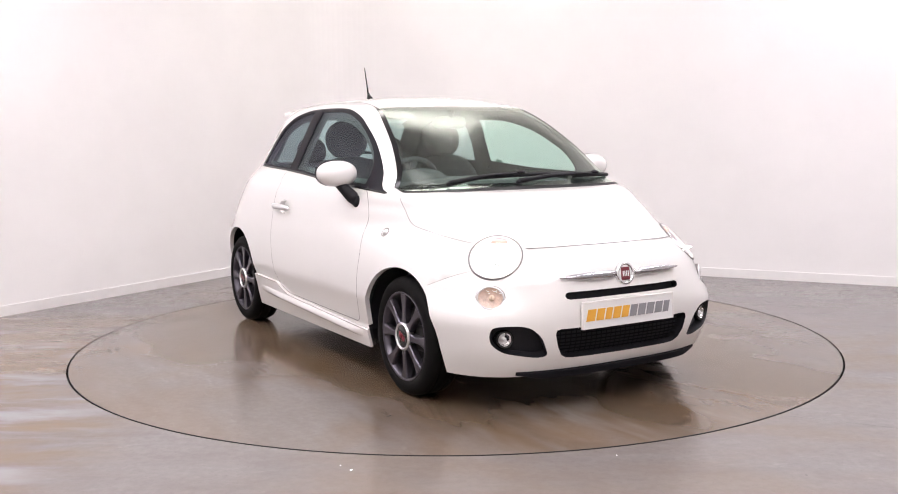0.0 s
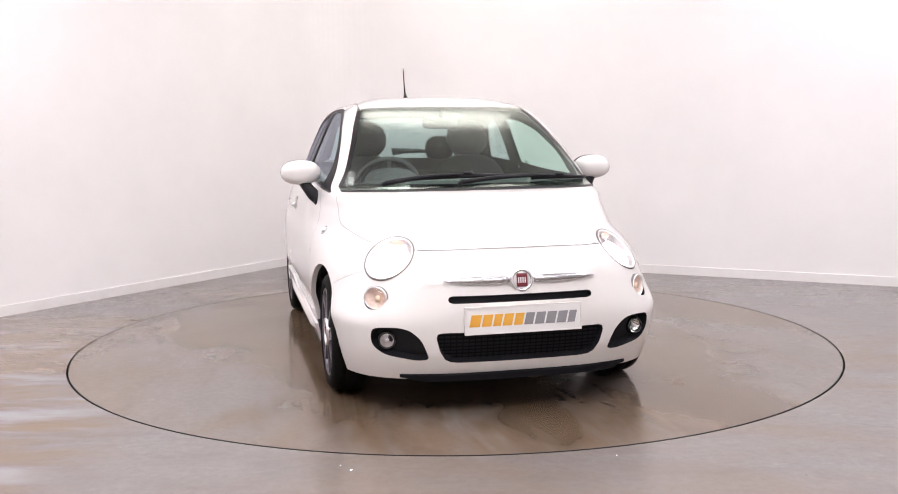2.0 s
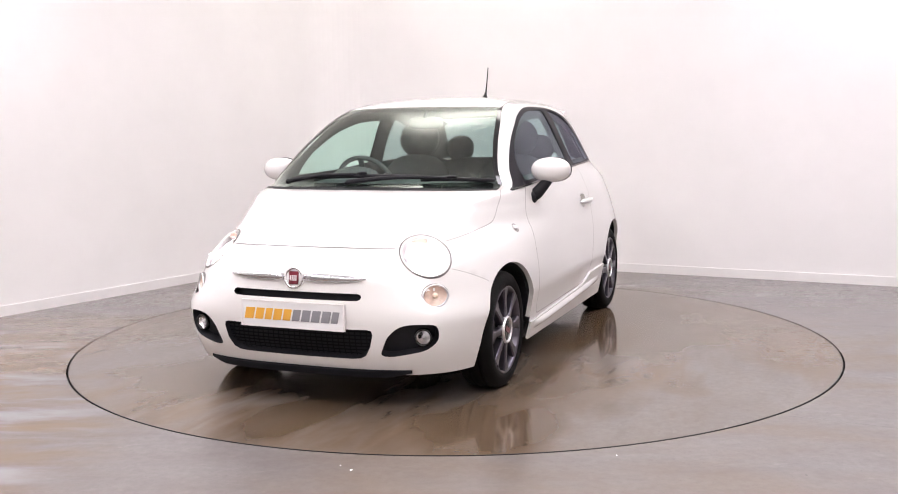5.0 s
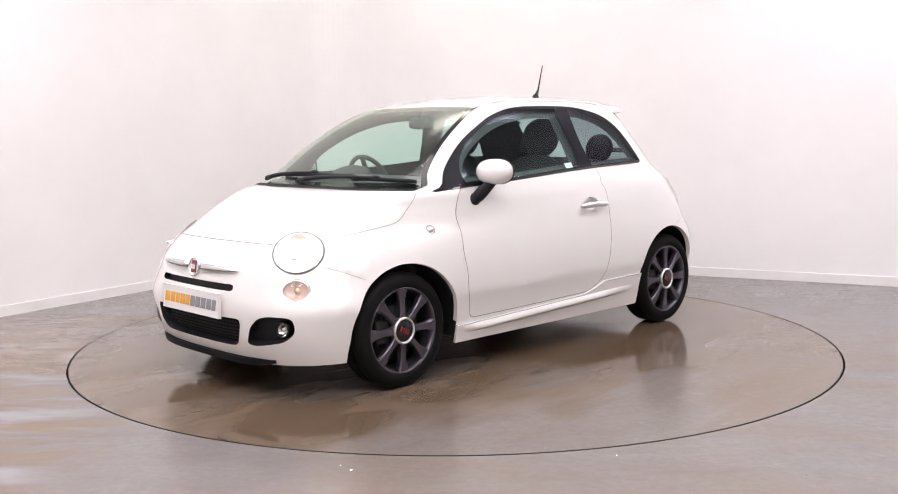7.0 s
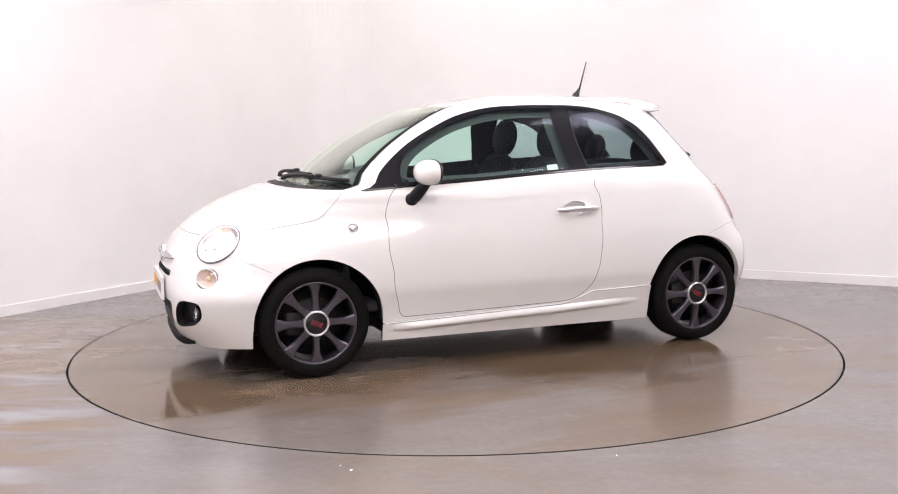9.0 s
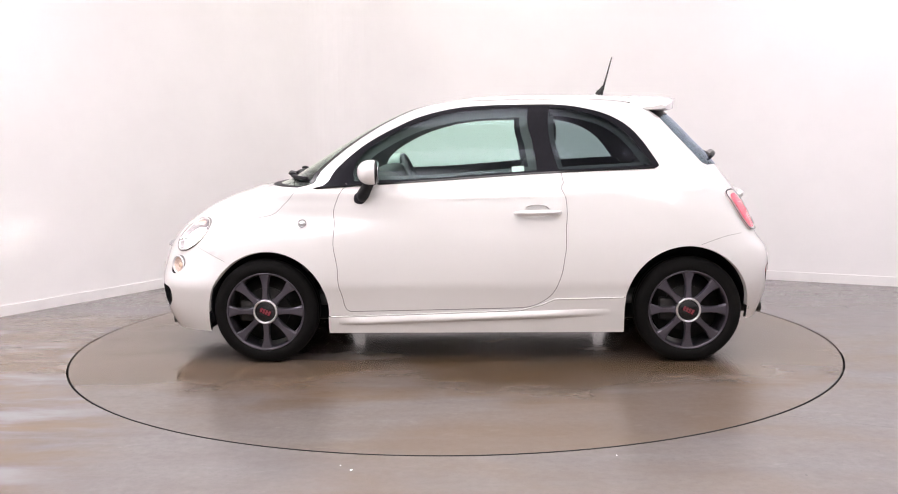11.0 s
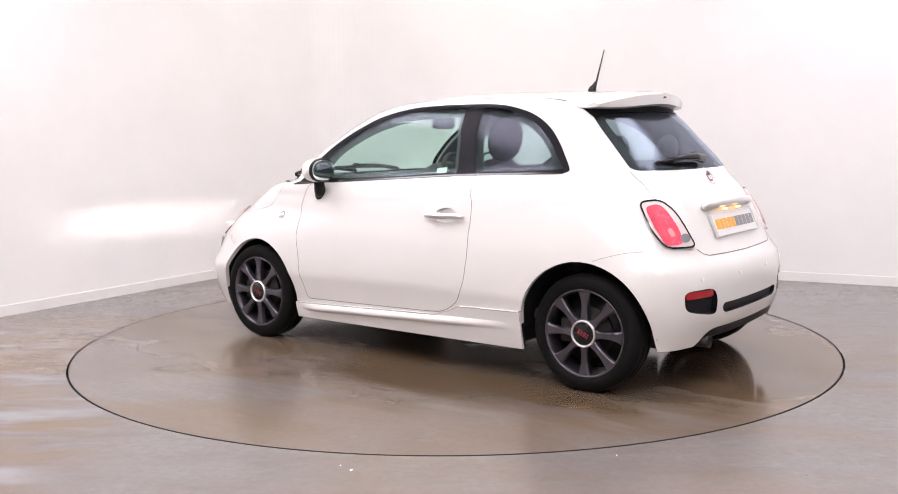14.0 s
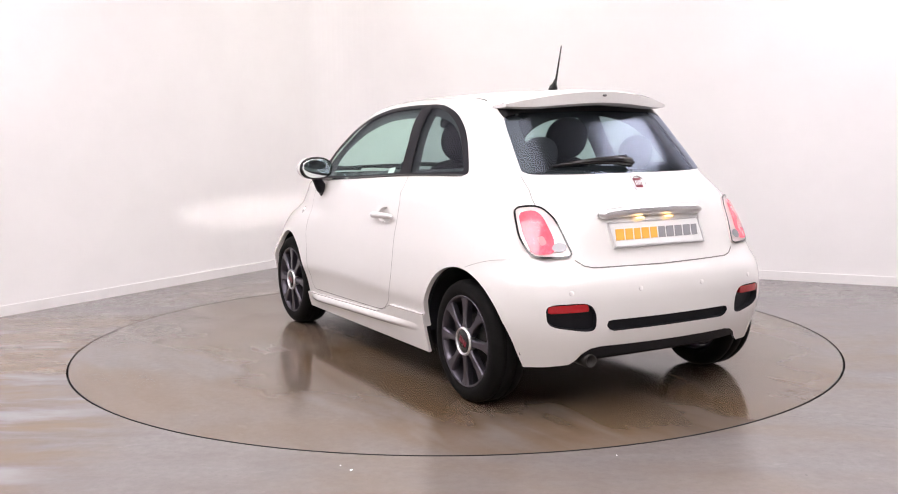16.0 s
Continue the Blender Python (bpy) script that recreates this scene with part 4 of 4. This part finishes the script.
M_BOWL = mat("satin_reflector", (.46, .43, .46), .34, metal=1.0, vary=.3, scale=45)
M_REVERSE = mat("grey_lens", (.24, .23, .26), .2, coat=.6)
M_BEAM = mat("beam_glow", (1, 1, 1), .3, emit=(1, .925, .895), power=44000)
M_CHROME_DULL = mat("lamp_blade", (.22, .22, .22), .6)
M_BULB = mat("pink_bulb", (.85, .34, .38), .2, coat=.6)
M_CREAM = mat("cream_bulb", (.88, .70, .54), .25, coat=.5)
M_BLUSH = mat("peach_bulb", (.86, .50, .42), .25, coat=.5)
M_CLEARRED = mat("clear_lamp_edge", (.80, .70, .70), .12, coat=.8)
M_MIRROR = mat("mirror_glass", (.75, .80, .80), .02, metal=1.0)
M_WARM = mat("plate_lamp_glow", (1, .8, .5), .4, emit=(1, .55, .2), power=3)
M_STICKER = mat("pale_green_sticker", (.55, .75, .66), .5, vary=.15, scale=200)
M_INNER = mat("black_mesh", (.007, .007, .009), .6, spec=.1)

for s in BOTH:
    build_headlight(s), build_signal(s)
    part("fog_pocket", join(flange(L["fog_pocket"], s, .045), patch(L["fog_pocket"], s, -.045)), M_BLACK, car, "black fog lamp recess")
    build_fog(s)
    pocket = part("rear_pocket", join(flange(L["rear_pocket"], s, .03), patch(L["rear_pocket"], s, -.03)), M_BLACK, car, "black recess with a red reflector")
    part("reflector", join(patch(rounded(aft((.624, .503), (.455, .507), (.447, .473), (.624, .470)), .008, 2), s, .001), flange(rounded(aft((.624, .503), (.455, .507), (.447, .473), (.624, .470)), .008, 2), s, .03)), M_REFLECT, pocket, "red reflector strip")
    lamp = part("tail_lamp", join(patch(L["tail_lamp"], s, .010), flange(L["tail_lamp"], s, -.010)), M_CLEARRED, car, "lit red tail lamp with a pale rim and black seal")
    red = rounded(aft((.622, .893), (.572, .902), (.550, .875), (.541, .814), (.534, .770), (.548, .716), (.632, .712), (.644, .80), (.635, .872)), .02, 4)
    part("red_lens", patch(red, s, .0145), M_TAILRED, lamp, "glowing red lens")
    part("bulb", patch(rounded(aft((.60, .785), (.575, .795), (.566, .76), (.592, .748)), .01, 3), s, .0155), M_BULB, lamp, "pale bulb behind the lens")
    c = from_rear(.522, .742)
    part("reverse_lens", patch([c + Vector((.019 * math.cos(a * .26), .020 * math.sin(a * .26))) for a in range(24)], s, .0165), M_REVERSE, lamp, "grey reversing lamp")
    part("seal", ribbon(L["tail_lamp"], s, .009, .0125), M_GLOSS, lamp, "black rubber seal")
    # gaps between panels
    part("panel_gap", ribbon(smooth_loop(side((1.555, .637), (1.50, .617), (1.43, .588), (1.37, .562)), 4, False), s, .0024, closed=False), M_SEAM, car)
    part("panel_gap", ribbon(smooth_loop(side((-1.44, .696), (-1.36, .688), (-1.28, .668), (-1.21, .645)), 4, False), s, .0026, closed=False), M_SEAM, car)
    part("panel_gap", ribbon(dense(side((.79, .262), (.25, .279), (-.25, .297), (-.36, .327), (-.43, .358), (-.79, .366)), .04, False), s, .003, .0155, closed=False), M_SEAM, car)
    part("panel_gap", ribbon(dense(aft((.545, 1.055), (.558, .923)), .03, False), s, .004, closed=False), M_GAP, tailgate)
    part("panel_gap", ribbon(dense(aft((.466, .69), (.43, .664), (.39, .655), (0, .65)), .03, False), s, .006, closed=False), M_GAP, tailgate)
    # windows' seals
    part("window_seal", ribbon(smooth_loop(side((-.975, 1.050), (-.39, 1.031), (.2, .997), (.60, .974), (.87, .956)), 5, False), s, .010, .004, closed=False), M_GLOSS, car, "black rubber window seal")
    part("shoulder_crease", ribbon(smooth_loop(side((.55, .885), (.24, .892), (-.48, .910), (-.98, .914), (-1.30, .938)), 6, False), s, .007, .0025, closed=False), M_PAINT, car)
    # side repeater
    part("side_repeater", moved(blob(.019, .016, .012), facing(on_skin(from_side(.938, .769)), normal_at(*from_side(.938, .769)), s)), M_SATIN, car, "small clear side repeater")
    part("repeater_ring", ribbon([from_side(.938 + .022 * math.cos(a * math.pi / 12), .769 + .019 * math.sin(a * math.pi / 12)) for a in range(24)], s, .005, .003), M_GAP, car)
    # door handle
    a0, a1 = -.215, -.465
    pts = [on_skin(from_side(a0 + (a1 - a0) * i / 10, .815 + .004 * i / 10), s, .012 + .022 * math.sin(math.pi * (.12 + .76 * i / 10))) for i in range(11)]
    handle = part("door_handle", moved(tube(pts, [.009, .015, .017, .017, .017, .017, .017, .017, .017, .015, .009], 12), Matrix()), M_SATIN, car, "satin chrome door handle")
    part("handle_cup", join(patch(L["handle_cup"], s, -.026), flange(L["handle_cup"], s, .026)), M_PAINT, handle, "white finger recess")
    # step along the sill
    bm = bmesh.new()
    cols = []
    for i in range(61):
        x = .75 - 1.50 * i / 60
        k = min(1, i / 5, (60 - i) / 14)
        cols.append([bm.verts.new(on_skin(from_side(x, .2575 + (.79 - x) * .0337 - d), s, .013 + h * k)) for d, h in ((0, 0), (.006, .010), (.017, .018), (.026, .020), (.033, .016), (.042, .005), (.050, -.002))])
    for a, b in zip(cols, cols[1:]):
        for j in range(6):
            bm.faces.new((a[j], a[j + 1], b[j + 1], b[j]))
    bmesh.ops.recalc_face_normals(bm, faces=bm.faces)
    part("sill_step", bm, M_PAINT, car)
    # door mirror
    mir = new("door_mirror")
    mir.parent = car
    mm = pose(.545, .838 * s, 1.048, 0, 0, 4 * s)
    bm = blob(.076, .108, .067, mm, 28, 18, 2.25)
    inv = mm.inverted()
    for v in bm.verts:
        q = inv @ v.co
        if q.x < -.024:
            q.x = -.024
        v.co = mm @ q
    part("shell", bm, M_PAINT, mir, "white mirror shell")
    part("mirror_glass", moved(blob(.004, .095, .057, None, 28, 12, 2.4), mm @ pose(-.0365, 0, 0)), M_MIRROR, mir, "mirror glass")
    part("rim", moved(blob(.013, .109, .068, None, 28, 12, 2.3), mm @ pose(-.025, 0, 0)), M_GLOSS, mir)
    part("foot", tube([(.555, .83 * s, 1.005), (.575, .805 * s, .965), (.60, .775 * s, .925), (.615, .757 * s, .90)], [.030, .030, .034, .026], 14), M_BLACK, mir, "black mirror foot")
    part("base", blob(.038, .03, .036, pose(.617, .752 * s, .903), 18, 12, 2.2), M_BLACK, mir)

part("upper_grille", join(*[f for s in BOTH for f in (flange(L["upper_grille"], s, .03, closed=False), patch(L["upper_grille"], s, -.03))]), M_BLACK, car, "narrow black upper grille")
lower = part("lower_grille", join(*[f for s in BOTH for f in (flange(L["lower_grille"], s, .05, closed=False), patch(L["lower_grille"], s, -.05))]), M_BLACK, car, "wide black mesh lower grille")
slot = part("rear_slot", join(*[f for s in BOTH for f in (flange(L["rear_slot"], s, .02, closed=False), patch(L["rear_slot"], s, -.02))]), M_BLACK, car, "black slot in the rear bumper")
for i in range(7):
    zz = .266 + .018 * i
    hw = float(np.interp(zz, [.25, .28, .31, .36, .385], [.28, .345, .365, .38, .37]))
    bm = join(*[ribbon(dense(fore((0, zz), (hw, zz)), .04, False), s, .006, -.022, closed=False) for s in BOTH])
    part("mesh_bar", bm, M_INNER, lower)
for i in range(26):
    y0 = -.35 + .028 * i
    bm = ribbon(fore((abs(y0), .256 if abs(y0) < .3 else .30), (abs(y0), .384)), 1 if y0 >= 0 else -1, .005, -.024, closed=False)
    part("mesh_bar", bm, M_INNER, lower)

# front lip spoiler: a black strip under the bumper
pts = [on_skin(from_front(abs(y), .195), 1 if y >= 0 else -1, .006) for y in np.linspace(-.53, .53, 41)]
bm = bmesh.new()
cols = []
for i, p in enumerate(pts):
    k = 1 - abs(i - 20) / 20
    o = Vector((p.x, p.y, 0)).normalized() * (.001 + .011 * min(1, k * 2.5))
    cols.append([bm.verts.new(v) for v in (p + Vector((0, 0, .006)) - o * .5, p + o + Vector((0, 0, .0)), p + o * .8 + Vector((0, 0, -.006 - .022 * min(1, k * 5))), p - o * 2 + Vector((0, 0, -.010 - .022 * min(1, k * 5))))])
for a, b in zip(cols, cols[1:]):
    for j in range(4):
        bm.faces.new((a[j], a[(j + 1) % 4], b[(j + 1) % 4], b[j]))
bm.faces.new(cols[0]), bm.faces.new(cols[-1])
bmesh.ops.recalc_face_normals(bm, faces=bm.faces)
part("front_lip", bm, M_INNER, car, "thin black lip under the front bumper", smooth=False)

# chrome strips and badge at the nose
for s in BOTH:
    ys = np.linspace(.058, .345, 9)
    bm = tube([on_skin(from_front(float(y), .608), s, .010) for y in ys], [.014, .0175, .018, .0175, .0165, .015, .0125, .008, .003], 12)
    part("nose_strip", bm, M_STRIP, car, "tapered chrome strip")


def build_badge(p, n, r):
    m = facing(p, n)
    b = part("badge", moved(lathe([(r, -.01), (r, .004), (r - .004, .009), (r - .011, .009), (r - .014, .005), (r - .014, -.01)], 44, "z", closed=True), m), M_CHROME, car, "round chrome badge with a dark red field")
    part("ground", moved(lathe([(r - .013, -.01), (r - .013, .004), (.001, .006)], 40, "z"), m), M_PLATE, b)
    part("field", moved(box(-r * .48, r * .48, -r * .58, r * .58, .0, .0085, .006), m), M_RED, b, "dark red field", smooth=False)
    for k in range(4):
        part("mark", moved(box(-r * .36 + k * r * .19, -r * .36 + k * r * .19 + r * .10, -r * .24, r * .24, .0086, .0095), m), M_PLATE, b, smooth=False)


build_badge((1.835, 0, .608), (1, 0, .13), .052)
build_badge((-1.437, 0, 1.006), (-1, 0, .62), .048)


def build_plate(p, n, edge):
    """A white show plate with ten slanted bars of print, half orange and half grey."""
    m = facing(p, n)
    plate = part("show_plate", moved(box(-.262, .262, -.057, .057, -.012, .0, .004), m), M_PLATE, car, "white show plate with orange and grey print", smooth=False)
    part("frame", moved(join(box(-.266, .266, .0545, .061, -.014, .002), box(-.266, .266, -.061, -.0545, -.014, .002), box(-.267, -.2605, -.0605, .0605, -.013, .003), box(.2605, .267, -.0605, .0605, -.013, .003)), m), edge, plate, smooth=False)
    widths = (.053, .048, .041, .048, .045, .045, .048, .048, .048, .039)
    x = -.243
    for i, w in enumerate(widths):
        bm = box(x, x + w - .006, -.026, .026, .0005, .0022)
        for v in bm.verts:
            v.co.x += v.co.y * .22
        part("print_bar", moved(bm, m), M_ORANGE if i < 5 else M_GREY, plate, smooth=False)
        x += w + .0028


build_plate((1.869, 0, .442), (1, 0, .02), M_BASE)
build_plate((-1.582, 0, .789), (-1, 0, .47), M_SATIN)

# tailgate handle bar with its plate lamps
pts = [on_skin(from_rear(abs(y), .880 - .01 * (y / .3) ** 2), 1 if y > 0 else -1, .018) for y in np.linspace(-.30, .30, 21)]
bar = part("tailgate_handle", tube(pts, [.012] + [.024] * 19 + [.012], 14), M_SATIN, tailgate, "chrome tailgate handle bar")
for y in (-.085, .085):
    part("plate_lamp", blob(.012, .026, .005, pose(-1.562, y, .858)), M_WARM, tailgate, "small warm plate lamp")

# spoiler over the rear window
bm = bmesh.new()
cols = []
for i in range(33):
    u = -1 + 2 * i / 32
    y = .492 * u
    e = 1 - abs(u) ** 4
    x1 = -1.185 + .12 * u * u
    zt = 1.444 - .058 * u ** 2
    x0 = -.86 - .06 * abs(u)
    z0 = float(top_z(np.array([x0]), np.array([y * .9]))[0]) + .001 - .03 * abs(u) ** 6
    mid = ((x0 + x1) / 2, (z0 + zt) / 2 + .010 * e)
    sec = [(x0, z0 - .004), (x0 - .04, z0 + (zt - z0) * .12 + .004), (mid[0], mid[1]), (x1 + .025, zt + .007), (x1, zt - .002), (x1 + .004, zt - .012 - .042 * e), (x1 + .035, zt - .016 - .050 * e), (x0 - .04, zt - .018 - .055 * e)]
    cols.append([bm.verts.new((a, y, b)) for a, b in sec])
for a, b in zip(cols, cols[1:]):
    for j in range(8):
        bm.faces.new((a[j], a[(j + 1) % 8], b[(j + 1) % 8], b[j]))
bm.faces.new(cols[0]), bm.faces.new(cols[-1])
bmesh.ops.recalc_face_normals(bm, faces=bm.faces)
spoiler = part("roof_spoiler", bm, M_PAINT, car, "white roof spoiler", smooth=False)
part("washer_jet", blob(.008, .012, .006, pose(-1.188, 0, 1.425)), M_GAP, spoiler)
part("window_header", join(*[patch(rounded(dense(aft((0, 1.374), (0, 1.405), (.40, 1.398), (.478, 1.375), (.486, 1.32), (.42, 1.340), (0, 1.350)), .04), .004, 2), s, .003) for s in BOTH]), M_GLOSS, tailgate, "black strip under the spoiler")

# roof joints: dark channels from the windscreen's corners to the spoiler
def roof_joint(s):
    bm = bmesh.new()
    cols = []
    for i in range(41):
        t = i / 40
        x = .352 - 1.222 * t
        y = .487 - .14 * t * (1 - t) - .012 * t
        w = .0028 + .006 * max(0, 1 - t * 14) + .003 * max(0, 1 - (1 - t) * 12)
        zs = top_z(np.array([x, x, x]), np.array([y - w, y, y + w]))
        cols.append([bm.verts.new((x, (y + d) * s, float(z) + .0028)) for d, z in ((-w, zs[0]), (0, zs[1]), (w, zs[2]))])
    for a, b in zip(cols, cols[1:]):
        for k in range(2):
            bm.faces.new((a[k], a[k + 1], b[k + 1], b[k]))
    bmesh.ops.recalc_face_normals(bm, faces=bm.faces)
    return bm


for s in BOTH:
    part("roof_joint", roof_joint(s), M_JOINT, car, "narrow dark roof joint")

# aerial
aerial = part("aerial", tube([(-.752, 0, 1.468), (-.757, 0, 1.486), (-.765, 0, 1.500), (-.774, 0, 1.522)], [.026, .021, .012, .006], 14), M_GLOSS, car, "black roof aerial")
part("rod", tube([(-.770, 0, 1.485), (-.79, 0, 1.56), (-.826, 0, 1.692)], [.0075, .005, .003], 8), M_GLOSS, aerial)

# wipers
def build_wiper(tip0, tip1, pivot, knee):
    def at(y, z, d):
        p = on_skin(from_front(abs(y), z), 1 if y >= 0 else -1, d)
        return p
    w = part("wiper", tube([at(pivot[0] + (knee[0] - pivot[0]) * i / 8, pivot[1] + (knee[1] - pivot[1]) * i / 8, .022 + .014 * math.sin(math.pi * i / 8)) for i in range(9)], [.014, .013, .012, .011, .010, .009, .009, .008, .008], 8), M_BLACK, car, "black windscreen wiper")
    part("blade", tube([at(tip0[0] + (tip1[0] - tip0[0]) * i / 12, tip0[1] + (tip1[1] - tip0[1]) * i / 12, .012 + .006 * math.sin(math.pi * i / 12)) for i in range(13)], .0105, 8), M_BLACK, w)
    part("clamp", blob(.022, .03, .010, Matrix.Translation(at(knee[0], knee[1], .03)), 12, 8), M_BLACK, w)
    part("spindle", blob(.016, .016, .012, Matrix.Translation(at(pivot[0], pivot[1], .018)), 12, 8), M_BLACK, w)


build_wiper((-.335, 1.014), (.285, 1.020), (-.47, .984), (-.036, 1.022))
build_wiper((.30, 1.006), (.64, 1.0), (-.09, .984), (.456, 1.006))
part("screen_border", join(*[patch(dense(fore((0, .975), (.3, .974), (.55, .970), (.668, .966), (.672, .985), (.60, 1.006), (.3, 1.0), (0, .998)), .04), s, -.004) for s in BOTH]), M_GLOSS, car, "black printed band at the foot of the windscreen")
for s in BOTH:
    edge = smooth_loop(fore((.668, .985), (.622, 1.07), (.568, 1.2), (.512, 1.33), (.480, 1.380)), 5, False)
    part("screen_edge", ribbon(edge, s, .026, .0015, closed=False), M_GLOSS, car, "black windscreen edge")
rw = part("rear_wiper", tube([on_skin(from_rear(abs(y), z), 1 if y >= 0 else -1, d) for y, z, d in ((.02, 1.085, .03), (.10, 1.094, .035), (.22, 1.096, .03), (.38, 1.090, .016))], [.024, .021, .015, .006], 10), M_GLOSS, car, "black rear wiper")
part("blade", tube([on_skin(from_rear(abs(y), z), 1 if y >= 0 else -1, .010) for y, z in ((.0, 1.128), (.15, 1.112), (.30, 1.098), (.41, 1.088))], .007, 8), M_BLACK, rw)

# exhaust, parking sensors
part("exhaust_pipe", lathe([(.027, -1.40), (.030, -1.59), (.030, -1.632), (.025, -1.632), (.024, -1.52)], 28, "x", (0, .415, .243)), M_DARKMETAL, car, "round steel exhaust pipe")
part("rear_beam", box(-1.58, -1.30, -.46, .46, .262, .34, .02), M_BLACK, car)
for s, y in ((1, .525), (-1, .525), (1, .18), (-1, .18)):
    c = from_rear(y, .556)
    part("parking_sensor", moved(lathe([(.011, -.004), (.011, .0015), (.009, .0025), (.001, .0025)], 20, "z"), facing(on_skin(c), normal_at(*c), s)), M_BASE, car)
part("window_sticker", patch(side((-.205, 1.035), (-.272, 1.040), (-.270, 1.070), (-.203, 1.065)), 1, .0), M_STICKER, car, "small pale green sticker")


# ---- cabin ----
def build_seat(y):
    seat = new("seat")
    seat.parent = car
    part("cushion", blob(.27, .25, .10, pose(.02, y, .56, 0, -6, 0), 24, 14, 3.2), M_CLOTH, seat, "black cloth seat cushion")
    part("backrest", blob(.085, .255, .322, pose(-.30, y, .795, 0, -14, 0), 24, 18, 2.8), M_CLOTH, seat, "black cloth backrest")
    part("headrest", blob(.06, .140, .122, pose(-.405, y, 1.212, 0, -10, 0), 22, 14, 2.15), M_CLOTH, seat, "round black headrest")
    for d in (-.05, .05):
        part("headrest_post", tube([(-.375, y + d, 1.03), (-.398, y + d, 1.12)], .007, 8), M_CHROME, seat)


build_seat(.34), build_seat(-.34)
bench = part("rear_bench", blob(.09, .56, .30, pose(-.98, 0, .78, 0, -18, 0), 28, 16, 4), M_CLOTH, car, "black rear seat back")
for y in (.30, -.30):
    part("headrest", blob(.05, .105, .095, pose(-1.06, y, 1.135, 0, -12, 0), 20, 12, 2.2), M_CLOTH, bench)
dash = part("dashboard", blob(.30, .66, .14, pose(.74, 0, .86, 0, 8, 0), 32, 18, 3.2), M_TRIM, car, "dark grey dashboard")
part("binnacle", blob(.10, .15, .07, pose(.56, -.34, .985, 0, 15, 0), 22, 12, 2.6), M_TRIM, dash)
part("console", box(.35, .62, -.13, .13, .45, .88, .04), M_TRIM, dash)
wheel = part("steering_wheel", moved(lathe([(.182 + .014 * math.cos(a * math.pi / 5), .014 * math.sin(a * math.pi / 5)) for a in range(10)], 44, "z", closed=True), pose(.40, -.34, .945, 0, -66, 0)), M_TRIM, car, "black steering wheel")
part("hub", moved(blob(.065, .06, .03), pose(.405, -.34, .945, 0, -66, 0)), M_TRIM, wheel)
for a in (0, 90, 180, 270):
    part("spoke", moved(box(.05, .178, -.016, .016, -.008, .008, .004), pose(.403, -.34, .945, 0, -66, 0) @ pose(0, 0, 0, 0, 0, a)), M_TRIM, wheel)
part("cabin_mirror", blob(.018, .108, .036, pose(.285, 0, 1.310, 0, -8, 0), 20, 12, 4), M_TRIM, car, "dark cabin mirror")
part("mirror_stem", tube([(.30, 0, 1.34), (.30, .02, 1.385)], .012, 8), M_TRIM, car)
part("cabin_floor", box(-1.35, .95, -.66, .66, .301, .36, .02), M_TRIM, car)
part("bulkhead", box(.93, .97, -.64, .64, .34, .93, .01), M_TRIM, car)
part("parcel_shelf", box(-1.34, -1.06, -.50, .50, .955, .975, .006), M_TRIM, car)


# ---- what moves: the turntable and the car on it turn together ----
def motions():
    walk(turntable, [(t, pose(0, 0, 0, 0, 0, a)) for t, a in YAWS])
    walk(car, [(t, pose(0, 0, 0, 0, 0, a) @ pose(CAR_X, CAR_Y, 0)) for t, a in YAWS])


motions()
